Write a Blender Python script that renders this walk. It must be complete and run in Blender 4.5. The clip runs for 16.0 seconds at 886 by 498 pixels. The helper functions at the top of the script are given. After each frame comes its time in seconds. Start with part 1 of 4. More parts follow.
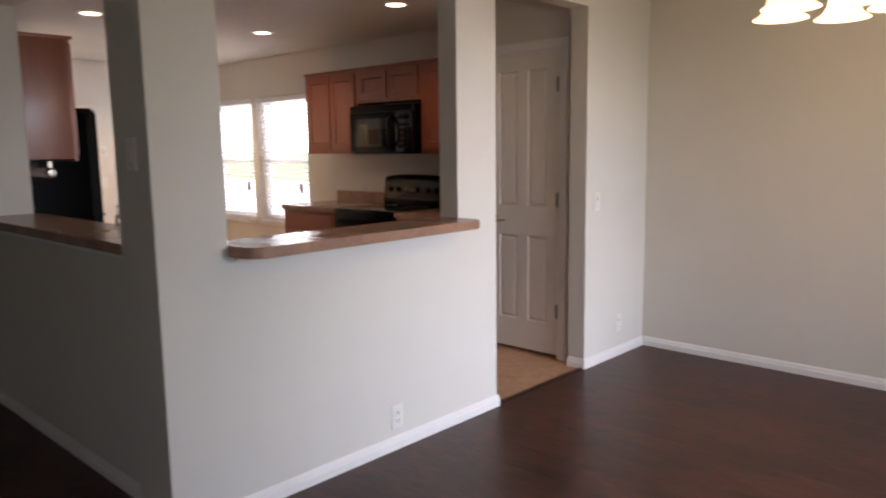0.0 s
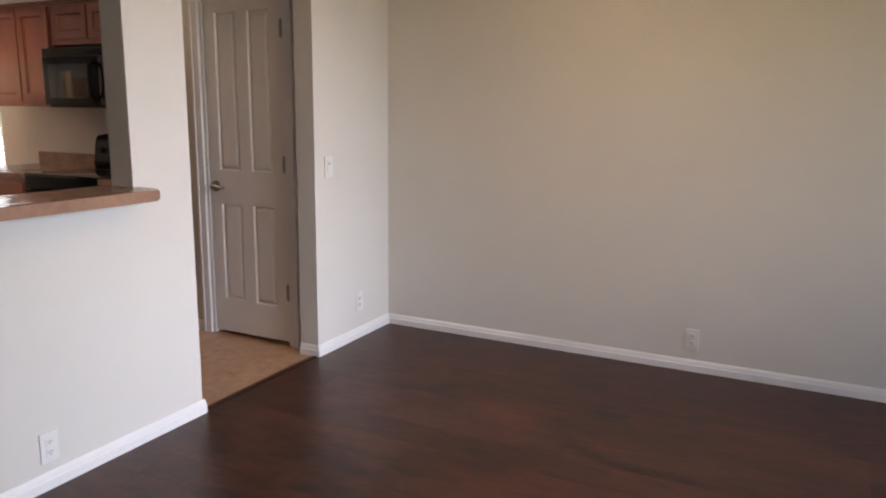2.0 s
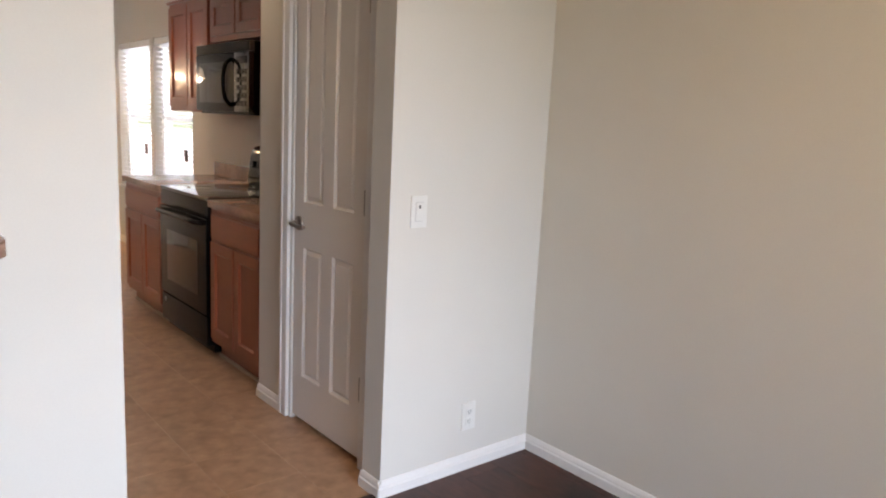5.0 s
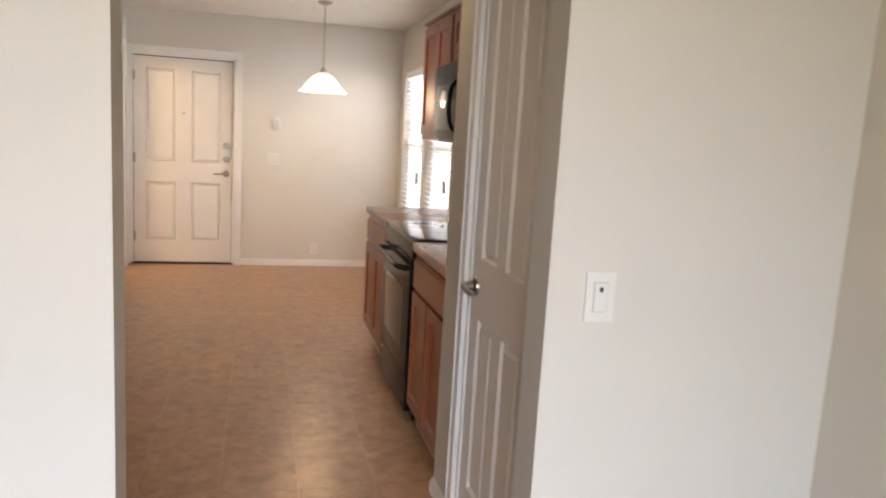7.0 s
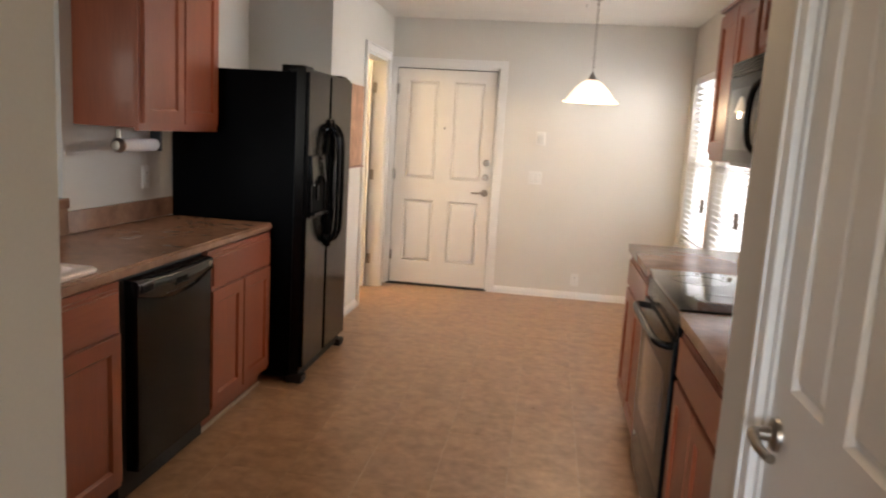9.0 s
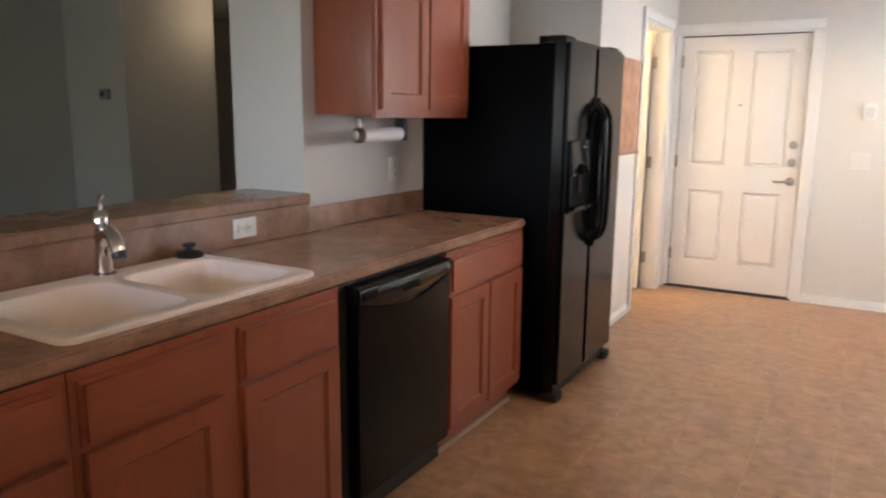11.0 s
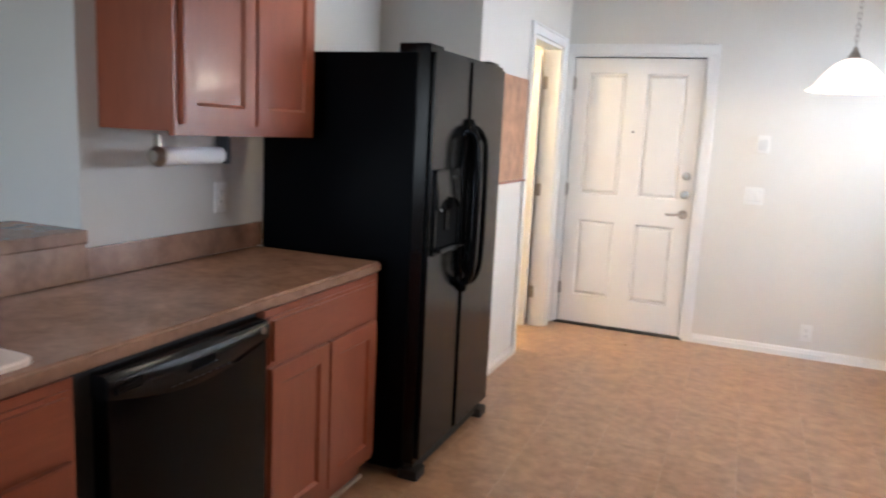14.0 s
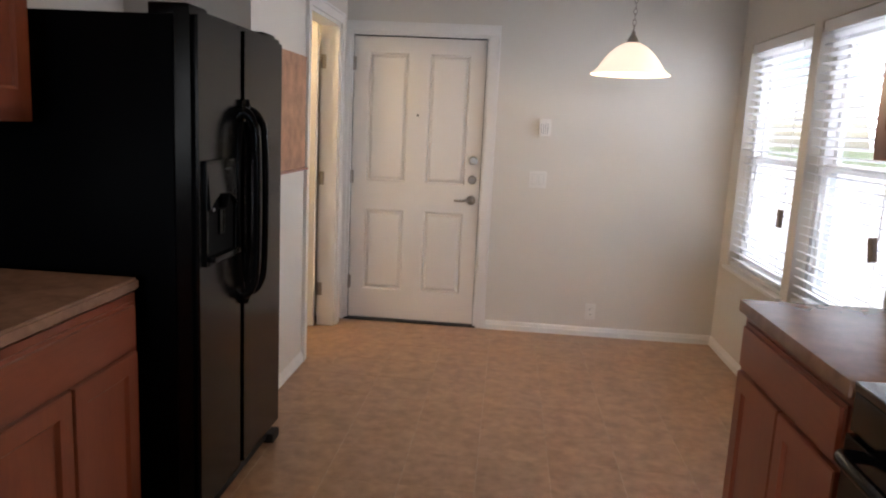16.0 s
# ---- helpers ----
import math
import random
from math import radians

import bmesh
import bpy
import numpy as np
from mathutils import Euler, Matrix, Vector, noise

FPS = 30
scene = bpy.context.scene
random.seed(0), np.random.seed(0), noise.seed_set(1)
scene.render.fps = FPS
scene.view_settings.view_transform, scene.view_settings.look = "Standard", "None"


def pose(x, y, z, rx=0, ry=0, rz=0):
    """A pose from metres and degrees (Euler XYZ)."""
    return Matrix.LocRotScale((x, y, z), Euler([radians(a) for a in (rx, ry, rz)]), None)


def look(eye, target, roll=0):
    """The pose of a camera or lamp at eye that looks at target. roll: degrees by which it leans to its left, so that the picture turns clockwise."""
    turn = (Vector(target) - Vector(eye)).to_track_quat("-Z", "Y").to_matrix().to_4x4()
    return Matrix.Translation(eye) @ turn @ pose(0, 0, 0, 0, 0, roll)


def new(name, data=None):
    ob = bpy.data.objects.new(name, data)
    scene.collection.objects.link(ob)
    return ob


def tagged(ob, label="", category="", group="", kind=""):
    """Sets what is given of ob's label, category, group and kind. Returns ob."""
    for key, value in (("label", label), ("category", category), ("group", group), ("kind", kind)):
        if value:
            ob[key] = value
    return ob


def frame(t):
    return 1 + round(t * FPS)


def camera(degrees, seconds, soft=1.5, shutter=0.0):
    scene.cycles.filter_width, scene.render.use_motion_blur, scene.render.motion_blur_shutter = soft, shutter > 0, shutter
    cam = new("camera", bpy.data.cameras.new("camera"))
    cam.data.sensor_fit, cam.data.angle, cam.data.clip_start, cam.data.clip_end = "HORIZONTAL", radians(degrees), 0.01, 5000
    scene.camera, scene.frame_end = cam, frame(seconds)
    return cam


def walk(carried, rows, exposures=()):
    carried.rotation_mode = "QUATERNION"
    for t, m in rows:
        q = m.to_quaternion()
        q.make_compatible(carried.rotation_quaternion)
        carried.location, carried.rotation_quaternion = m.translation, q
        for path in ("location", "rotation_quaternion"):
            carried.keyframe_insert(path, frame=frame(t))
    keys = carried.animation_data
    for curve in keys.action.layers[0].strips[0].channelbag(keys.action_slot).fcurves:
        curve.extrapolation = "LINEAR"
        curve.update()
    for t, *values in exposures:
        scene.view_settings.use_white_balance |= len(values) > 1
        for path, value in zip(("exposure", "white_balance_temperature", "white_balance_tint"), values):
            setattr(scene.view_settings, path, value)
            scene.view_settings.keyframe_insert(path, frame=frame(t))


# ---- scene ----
cam = camera(62.8, 16.0, soft=2.0, shutter=0.4)
PATH = [
    (0, (-3.03, -2.443, 1.428), (-1.584, -1.09, 1.151), -0.8),
    (0.5, (-2.871, -2.434, 1.402), (-1.311, -1.217, 1.112), 0.5),
    (1, (-2.72, -2.497, 1.376), (-1.118, -1.353, 1.022), 0.0),
    (1.5, (-2.527, -2.456, 1.378), (-0.846, -1.432, 1.021), 0.4),
    (2, (-2.339, -2.392, 1.387), (-0.579, -1.518, 1.013), 0.7),
    (2.5, (-2.065, -2.426, 1.397), (-0.399, -1.393, 0.999), 0.3),
    (3, (-1.809, -2.41, 1.408), (-0.218, -1.266, 1.006), 1.0),
    (3.5, (-1.482, -2.324, 1.388), (-0.021, -1.017, 0.997), 2.3),
    (3.7, (-1.383, -2.254, 1.405), (0.06, -0.918, 1.04), 2.8),
    (5.8, (-0.165, -1.943, 1.385), (0.785, -0.215, 1.053), 1.9),
    (6, (-0.101, -1.892, 1.401), (0.733, -0.103, 1.081), 1.9),
    (6.5, (0.114, -1.762, 1.425), (0.76, 0.103, 1.098), 3.0),
    (7, (0.269, -1.475, 1.411), (0.762, 0.439, 1.104), 3.4),
    (7.5, (0.354, -1.225, 1.431), (0.683, 0.724, 1.128), 4.3),
    (8, (0.48, -0.957, 1.435), (0.564, 1.018, 1.129), 2.3),
    (8.2, (0.478, -0.907, 1.45), (0.501, 1.07, 1.146), 2.9),
    (10.3, (0.578, -0.078, 1.431), (-0.21, 1.728, 1.091), 0.7),
    (10.5, (0.52, -0.068, 1.415), (-0.326, 1.711, 1.072), 0.7),
    (11, (0.428, -0.005, 1.4), (-0.556, 1.697, 1.031), 0.6),
    (11.5, (0.345, 0.073, 1.427), (-0.853, 1.629, 1.043), 3.4),
    (12, (0.243, 0.135, 1.432), (-1.066, 1.591, 1.023), 3.9),
    (12.5, (0.257, 0.226, 1.433), (-1.026, 1.717, 1.07), 4.3),
    (13, (0.288, 0.419, 1.438), (-0.831, 2.046, 1.122), 3.0),
    (13.5, (0.32, 0.545, 1.433), (-0.687, 2.246, 1.129), 3.3),
    (14, (0.353, 0.641, 1.434), (-0.402, 2.464, 1.109), 2.8),
    (14.5, (0.28, 0.773, 1.451), (-0.286, 2.658, 1.098), 3.7),
    (15, (0.199, 0.846, 1.434), (-0.168, 2.779, 1.079), 3.2),
    (15.5, (0.158, 0.908, 1.424), (-0.044, 2.862, 1.048), 3.2),
    (16, (0.189, 1.008, 1.428), (0.024, 2.972, 1.09), 2.8),
]
EXPOSURES = [(0, 1.85, 6900, 23), (3.5, 1.82, 6900, 21), (6, 2.15, 6600, 17), (7, 2.06, 7000, 17), (8.2, 2.02, 7100, 16), (10.5, 2.35, 6400, 13), (11.5, 2.72, 6200, 16),
             (12.5, 3.22, 5900, 16), (13.5, 2.8, 5800, 13), (14.5, 2.27, 5600, 10), (15, 2.17, 5700, 11), (15.5, 1.7, 5900, 13), (16, 1.4, 6200, 16)]
walk(cam, [(t, look(e, g, r)) for t, e, g, r in PATH], EXPOSURES)

# ---- world, sun, lights ----
world = bpy.data.worlds.new("sky_world")
scene.world = world
world.use_nodes = True
_nt = world.node_tree
_sky = _nt.nodes.new("ShaderNodeTexSky")
_sky.sky_type, _sky.sun_disc = "NISHITA", False
_sky.sun_elevation, _sky.sun_rotation = radians(52), radians(292)
_nt.links.new(_sky.outputs[0], _nt.nodes["Background"].inputs[0])
_nt.nodes["Background"].inputs[1].default_value = 0.15


INDOOR = 0.25  # indoor light against daylight outside


def lamp(name, kind, m, energy, color, size=0.1, size_y=None, spread=None):
    data = bpy.data.lights.new(name, kind)
    data.energy, data.color = energy if kind == "SUN" else energy * INDOOR, color
    if kind == "AREA":
        data.size = size
        if size_y:
            data.shape, data.size_y = "RECTANGLE", size_y
        if spread:
            data.spread = radians(spread)
    elif kind == "SUN":
        data.angle = size
    elif kind == "SPOT":
        data.shadow_soft_size, data.spot_size, data.spot_blend = size, radians(138), 0.6
    else:
        data.shadow_soft_size = size
    ob = new(name, data)
    ob.matrix_world = m
    return ob


WARM, DAY = (1.0, 0.77, 0.50), (0.86, 0.93, 1.0)
lamp("sun", "SUN", look((-10, 6, 14), (0, 2, 0)), 4.5, (1.0, 0.95, 0.88), radians(0.5))
lamp("kitchen_window_light", "AREA", look((2.78, 4.95, 2.15), (-1.3, 3.5, 0.8)), 245, (0.92, 0.96, 1.0), 2.4, 1.6)
lamp("dining_window_light", "AREA", look((0.1, -4.62, 1.6), (0.15, 0, 0.15)), 28, (0.69, 0.83, 1.0), 1.9, 0.9, 57)
# fill light added at an assumed, unseen living room opening
lamp("living_fill_light", "AREA", look((-4.3, -4.62, 1.4), (0.2, -0.3, 0.9)), 5.5, (0.92, 0.90, 1.0), 1.5, 1.2, 95)
for _x, _y in ((-0.737, 3.23), (0.70, 3.18), (0.69, 1.467)):
    lamp("downlight_lamp", "SPOT", look((_x, _y, 2.40), (_x, _y + 0.001, 0)), 13, WARM, 0.06)
lamp("pendant_lamp", "POINT", pose(0.767, 4.82, 1.70), 11, WARM, 0.04)
lamp("laundry_lamp", "POINT", pose(-1.9, 5.0, 2.2), 55, (1.0, 0.72, 0.36), 0.1)
# unseen source, added for the warm glow on the living room wall
lamp("hall_glow_light", "POINT", pose(-4.62, 4.95, 2.25), 2.2, WARM, 0.1)

# ---- materials ----


def mat(name, color, rough=0.5, metal=0.0, var=0.08, scale=6.0, fine=60.0, bump=0.05, stretch=(1, 1, 1), per_object=0.0, dark=None, warp=0.0,
        coat=0.0, dist=0.002, sharp=0.0, spec=0.5, rvar=0.06):
    """A surface with broad and fine variation; per_object shifts pattern and tone from piece to piece."""
    m = bpy.data.materials.new(name)
    m.use_nodes = True
    nt, n = m.node_tree, m.node_tree.nodes
    b = n["Principled BSDF"]
    co = n.new("ShaderNodeTexCoord")
    mp = n.new("ShaderNodeMapping")
    mp.inputs["Scale"].default_value = stretch
    src = co.outputs["Object"]
    info = n.new("ShaderNodeObjectInfo")
    add = n.new("ShaderNodeVectorMath")
    add.operation = "MULTIPLY_ADD"
    comb = n.new("ShaderNodeCombineXYZ")
    for i in range(3):
        nt.links.new(info.outputs["Random"], comb.inputs[i])
    add.inputs[1].default_value = (37.0, 23.0, 11.0)
    nt.links.new(comb.outputs[0], add.inputs[0])
    nt.links.new(src, add.inputs[2])
    nt.links.new(add.outputs[0] if per_object else src, mp.inputs["Vector"])
    big, small = n.new("ShaderNodeTexNoise"), n.new("ShaderNodeTexNoise")
    for t, s, d in ((big, scale, 4), (small, fine, 6)):
        t.inputs["Scale"].default_value, t.inputs["Detail"].default_value, t.inputs["Distortion"].default_value = s, d, warp
        nt.links.new(mp.outputs[0], t.inputs["Vector"])
    mixn = n.new("ShaderNodeMath")
    mixn.operation = "MULTIPLY_ADD"
    mixn.inputs[1].default_value = 0.4
    nt.links.new(small.outputs[0], mixn.inputs[0])
    half = n.new("ShaderNodeMath")
    half.operation = "MULTIPLY"
    half.inputs[1].default_value = 0.6
    nt.links.new(big.outputs[0], half.inputs[0])
    nt.links.new(half.outputs[0], mixn.inputs[2])
    ramp = n.new("ShaderNodeValToRGB")
    lo = dark or tuple(c * (1 - 2.2 * var) for c in color)
    hi = tuple(min(1, c * (1 + 1.2 * var)) for c in color)
    ramp.color_ramp.elements[0].position, ramp.color_ramp.elements[1].position = 0.3 + sharp, 0.7 - sharp
    ramp.color_ramp.elements[0].color, ramp.color_ramp.elements[1].color = (*lo, 1), (*hi, 1)
    nt.links.new(mixn.outputs[0], ramp.inputs[0])
    col = ramp.outputs[0]
    if per_object:
        hsv = n.new("ShaderNodeHueSaturation")
        rng = n.new("ShaderNodeMapRange")
        rng.inputs[3].default_value, rng.inputs[4].default_value = 1 - per_object, 1 + per_object
        nt.links.new(info.outputs["Random"], rng.inputs[0])
        nt.links.new(rng.outputs[0], hsv.inputs["Value"])
        nt.links.new(col, hsv.inputs["Color"])
        col = hsv.outputs[0]
    nt.links.new(col, b.inputs["Base Color"])
    rr = n.new("ShaderNodeMapRange")
    rr.inputs[3].default_value, rr.inputs[4].default_value = max(0.02, rough - rvar), min(1, rough + rvar)
    nt.links.new(big.outputs[0], rr.inputs[0])
    nt.links.new(rr.outputs[0], b.inputs["Roughness"])
    b.inputs["Metallic"].default_value = metal
    b.inputs["Specular IOR Level"].default_value = spec
    b.inputs["Coat Weight"].default_value = coat
    b.inputs["Coat Roughness"].default_value = 0.12
    if bump:
        bp = n.new("ShaderNodeBump")
        bp.inputs["Strength"].default_value, bp.inputs["Distance"].default_value = bump, dist
        nt.links.new(small.outputs[0], bp.inputs["Height"])
        nt.links.new(bp.outputs[0], b.inputs["Normal"])
    return m


def glow(name, color, strength):
    m = bpy.data.materials.new(name)
    m.use_nodes = True
    b = m.node_tree.nodes["Principled BSDF"]
    b.inputs["Base Color"].default_value = (*color, 1)
    b.inputs["Emission Color"].default_value = (*color, 1)
    b.inputs["Emission Strength"].default_value = strength
    return m


PAINT = mat("wall_paint", (0.66, 0.63, 0.575), 0.75, var=0.025, scale=1.5, fine=180, bump=0.25, dist=0.001)
CEIL = mat("ceiling_paint", (0.74, 0.72, 0.67), 0.85, var=0.03, scale=2, fine=120, bump=0.15, dist=0.002)
TRIM = mat("white_trim_paint", (0.78, 0.77, 0.75), 0.4, var=0.03, scale=3, fine=90, bump=0.05)
DOORP = mat("white_door_paint", (0.76, 0.73, 0.69), 0.38, var=0.02, scale=3, fine=120, bump=0.03)
WOODV = mat("cherry_wood_upright", (0.285, 0.077, 0.036), 0.35, var=0.09, scale=2.0, fine=16, bump=0.02, stretch=(6, 6, 0.7), per_object=0.05, coat=0.16)
WOODH = mat("cherry_wood_level", (0.285, 0.077, 0.036), 0.35, var=0.09, scale=2.0, fine=16, bump=0.02, stretch=(0.7, 6, 6), per_object=0.05, coat=0.16)
# shade inside the cabinets, put into a dark brown colour
CAB_SHADOW = mat("painted_inside_shade", (0.10, 0.045, 0.025), 0.6, var=0.2, scale=4, fine=30)
LAMINATE = mat("stone_look_laminate", (0.335, 0.19, 0.127), 0.25, var=0.17, scale=6, fine=30, bump=0.0, warp=0.5, rvar=0.008, spec=0.5)
VINYL = mat("tan_stone_vinyl", (0.42, 0.256, 0.153), 0.30, var=0.18, dark=(0.275, 0.153, 0.086), rvar=0.05, scale=12, fine=22, bump=0.02, stretch=(1, 1, 1), per_object=0.02, warp=0.2)
SHOE = mat("pale_base_strip", (0.50, 0.40, 0.31), 0.45, var=0.06)
GROUT = mat("vinyl_joint", (0.56, 0.42, 0.30), 0.6, var=0.25, scale=3)
PLANK = mat("dark_walnut_plank", (0.060, 0.0195, 0.0118), 0.36, var=0.40, scale=2.2, fine=9, bump=0.3, stretch=(2.2, 0.9, 1), per_object=0.10, spec=0.35, warp=1.2, sharp=0.02)
UNDER = mat("plank_joint", (0.03, 0.012, 0.007), 0.7, var=0.1)
BLACK = mat("black_enamel", (0.0025, 0.0025, 0.0028), 0.2, var=0.1, scale=3, fine=140, bump=0.02, spec=0.13)
BLACKTEX = mat("black_textured_enamel", (0.003, 0.003, 0.0033), 0.19, var=0.1, scale=3, fine=260, bump=0.08, dist=0.0006, spec=0.22)
BLACKSIDE = mat("black_painted_steel", (0.0016, 0.0016, 0.002), 0.4, var=0.1, scale=3, fine=260, bump=0.05, dist=0.0006, spec=0.05)
BLACKGLOSS = mat("glossy_black_plastic", (0.006, 0.006, 0.007), 0.13, var=0.05, bump=0, spec=0.25)
VOID = mat("black_recess_plastic", (0.003, 0.003, 0.003), 0.7, var=0.05, bump=0, spec=0.05)
PALEGREY = mat("pale_grey_plastic", (0.30, 0.30, 0.30), 0.45, var=0.03, bump=0)
BLACKGLASS = mat("black_glass", (0.006, 0.006, 0.007), 0.05, var=0.05, bump=0)
RUBBER = mat("black_rubber", (0.012, 0.011, 0.011), 0.6, var=0.1)
GREYPL = mat("grey_plastic", (0.03, 0.03, 0.032), 0.4, var=0.08)
CHROME = mat("polished_chrome", (0.75, 0.74, 0.72), 0.10, 1.0, var=0.03, bump=0)
NICKEL = mat("brushed_nickel", (0.36, 0.325, 0.285), 0.32, 1.0, var=0.06, bump=0.02)
SINKM = mat("cream_sink_composite", (0.90, 0.77, 0.70), 0.36, var=0.04, scale=5, fine=200, bump=0.02, coat=0.08)
PLATE = mat("white_plastic_plate", (0.73, 0.715, 0.675), 0.35, var=0.02, bump=0)
PLATEGAP = mat("plate_joint", (0.52, 0.51, 0.48), 0.5, var=0.02, bump=0)
SLOT = mat("dark_slot", (0.03, 0.03, 0.03), 0.6, bump=0)
PAPER = mat("paper_towel", (0.85, 0.85, 0.86), 0.9, var=0.03, fine=220, bump=0.3)
CORK = mat("cork_board", (0.46, 0.26, 0.16), 0.85, var=0.2, scale=12, fine=160, bump=0.3)
VINYLW = mat("white_window_vinyl", (0.80, 0.80, 0.80), 0.35, var=0.02, bump=0)
SLATM = mat("white_blind_slat", (0.80, 0.80, 0.80), 0.45, var=0.02, bump=0.02)
TASSEL = mat("worn_wood_tassel", (0.27, 0.21, 0.17), 0.5, var=0.15)
GRASS = mat("lawn", (0.22, 0.26, 0.13), 0.9, var=0.3, scale=1.5, fine=40, bump=0.4, dist=0.02)
# pale colour for the added sheet that brightens the ground outside
BRIGHT_GROUND = mat("bright_ground_pale", (0.55, 0.54, 0.52), 0.85, var=0.12)
SHADE = glow("lit_frosted_glass", (1.0, 0.76, 0.44), 0.52)
SHADEW = glow("lit_frosted_white_glass", (1.0, 0.83, 0.62), 0.34)
LENS = glow("downlight_lens", (1.0, 0.86, 0.62), 1.5)
GLASS = bpy.data.materials.new("window_glass")
GLASS.use_nodes = True
_b = GLASS.node_tree.nodes["Principled BSDF"]
_b.inputs["Transmission Weight"].default_value, _b.inputs["Roughness"].default_value, _b.inputs["IOR"].default_value = 1.0, 0.0, 1.45

# ---- mesh helpers ----


def box(bm, x0, x1, y0, y1, z0, z1):
    v = [bm.verts.new(p) for p in ((x0, y0, z0), (x1, y0, z0), (x1, y1, z0), (x0, y1, z0), (x0, y0, z1), (x1, y0, z1), (x1, y1, z1), (x0, y1, z1))]
    for f in ((3, 2, 1, 0), (4, 5, 6, 7), (0, 1, 5, 4), (1, 2, 6, 5), (2, 3, 7, 6), (3, 0, 4, 7)):
        bm.faces.new([v[i] for i in f])


def boxes(*items, bevel=0.0, seg=2):
    bm = bmesh.new()
    for it in items:
        box(bm, *it)
    if bevel:
        bmesh.ops.bevel(bm, geom=bm.edges[:], offset=bevel, segments=seg, affect="EDGES", profile=0.7)
    return bm


def smooth(me, angle=35):
    for p in me.polygons:
        p.use_smooth = True
    me.set_sharp_from_angle(angle=radians(angle))


def mesh_of(name, bm, material, angle=35):
    bmesh.ops.recalc_face_normals(bm, faces=bm.faces[:])
    me = bpy.data.meshes.new(name)
    bm.to_mesh(me)
    bm.free()
    me.materials.append(material)
    smooth(me, angle)
    return me


def part(name, bm, material, parent, label="", m=None, angle=35):
    ob = new(name, mesh_of(name, bm, material, angle))
    ob.parent = parent
    if m is not None:
        ob.matrix_basis = m
    return tagged(ob, label)


def thing(name, m, label, category, group=""):
    ob = new(name)
    ob.empty_display_size = 0.1
    ob.matrix_basis = m
    return tagged(ob, label, category, group)


def single(name, bm, material, label, category, group="", m=None):
    ob = new(name, mesh_of(name, bm, material))
    if m is not None:
        ob.matrix_basis = m
    return tagged(ob, label, category, group)


def structure(name, bm, material, label=""):
    return tagged(new(name, mesh_of(name, bm, material)), label, "", "", "structure")


def lathe(bm, profile, m=Matrix(), seg=28, closed=False):
    """Turns (radius, height) pairs about the local z axis."""
    rings = []
    for r, z in profile:
        if r < 1e-5:
            rings.append([bm.verts.new(m @ Vector((0, 0, z)))])
        else:
            rings.append([bm.verts.new(m @ Vector((r * math.cos(2 * math.pi * i / seg), r * math.sin(2 * math.pi * i / seg), z))) for i in range(seg)])
    for a, b in zip(rings, rings[1:]):
        for i in range(seg):
            j = (i + 1) % seg
            if len(a) == 1 and len(b) > 1:
                bm.faces.new((a[0], b[i], b[j]))
            elif len(b) == 1 and len(a) > 1:
                bm.faces.new((a[i], b[0], a[j]))
            elif len(a) > 1:
                bm.faces.new((a[i], b[i], b[j], a[j]))
    return bm


def tube(bm, pts, radius, seg=12, flat=1.0):
    """A round bar along points; flat squashes it across. radius: one number, or one for each point."""
    pts = [Vector(p) for p in pts]
    radii = radius if isinstance(radius, (list, tuple)) else [radius] * len(pts)
    rings, up = [], None
    for i, p in enumerate(pts):
        d = (pts[min(i + 1, len(pts) - 1)] - pts[max(i - 1, 0)]).normalized()
        if up is None:
            up = d.orthogonal().normalized()
        up = (up - d * up.dot(d)).normalized()
        side = d.cross(up)
        rings.append([bm.verts.new(p + radii[i] * (math.cos(2 * math.pi * k / seg) * up + flat * math.sin(2 * math.pi * k / seg) * side)) for k in range(seg)])
    for a, b in zip(rings, rings[1:]):
        for i in range(seg):
            j = (i + 1) % seg
            bm.faces.new((a[i], a[j], b[j], b[i]))
    bm.faces.new(rings[0][::-1])
    bm.faces.new(rings[-1])
    return bm


def curve_pts(pts, n=6):
    """Points on a smooth line through pts."""
    out = []
    P = [Vector(p) for p in pts]
    for i in range(len(P) - 1):
        a, b, c, d = P[max(i - 1, 0)], P[i], P[i + 1], P[min(i + 2, len(P) - 1)]
        for k in range(n):
            t = k / n
            out.append(0.5 * ((2 * b) + (c - a) * t + (2 * a - 5 * b + 4 * c - d) * t * t + (3 * b - a - 3 * c + d) * t ** 3))
    out.append(P[-1])
    return out


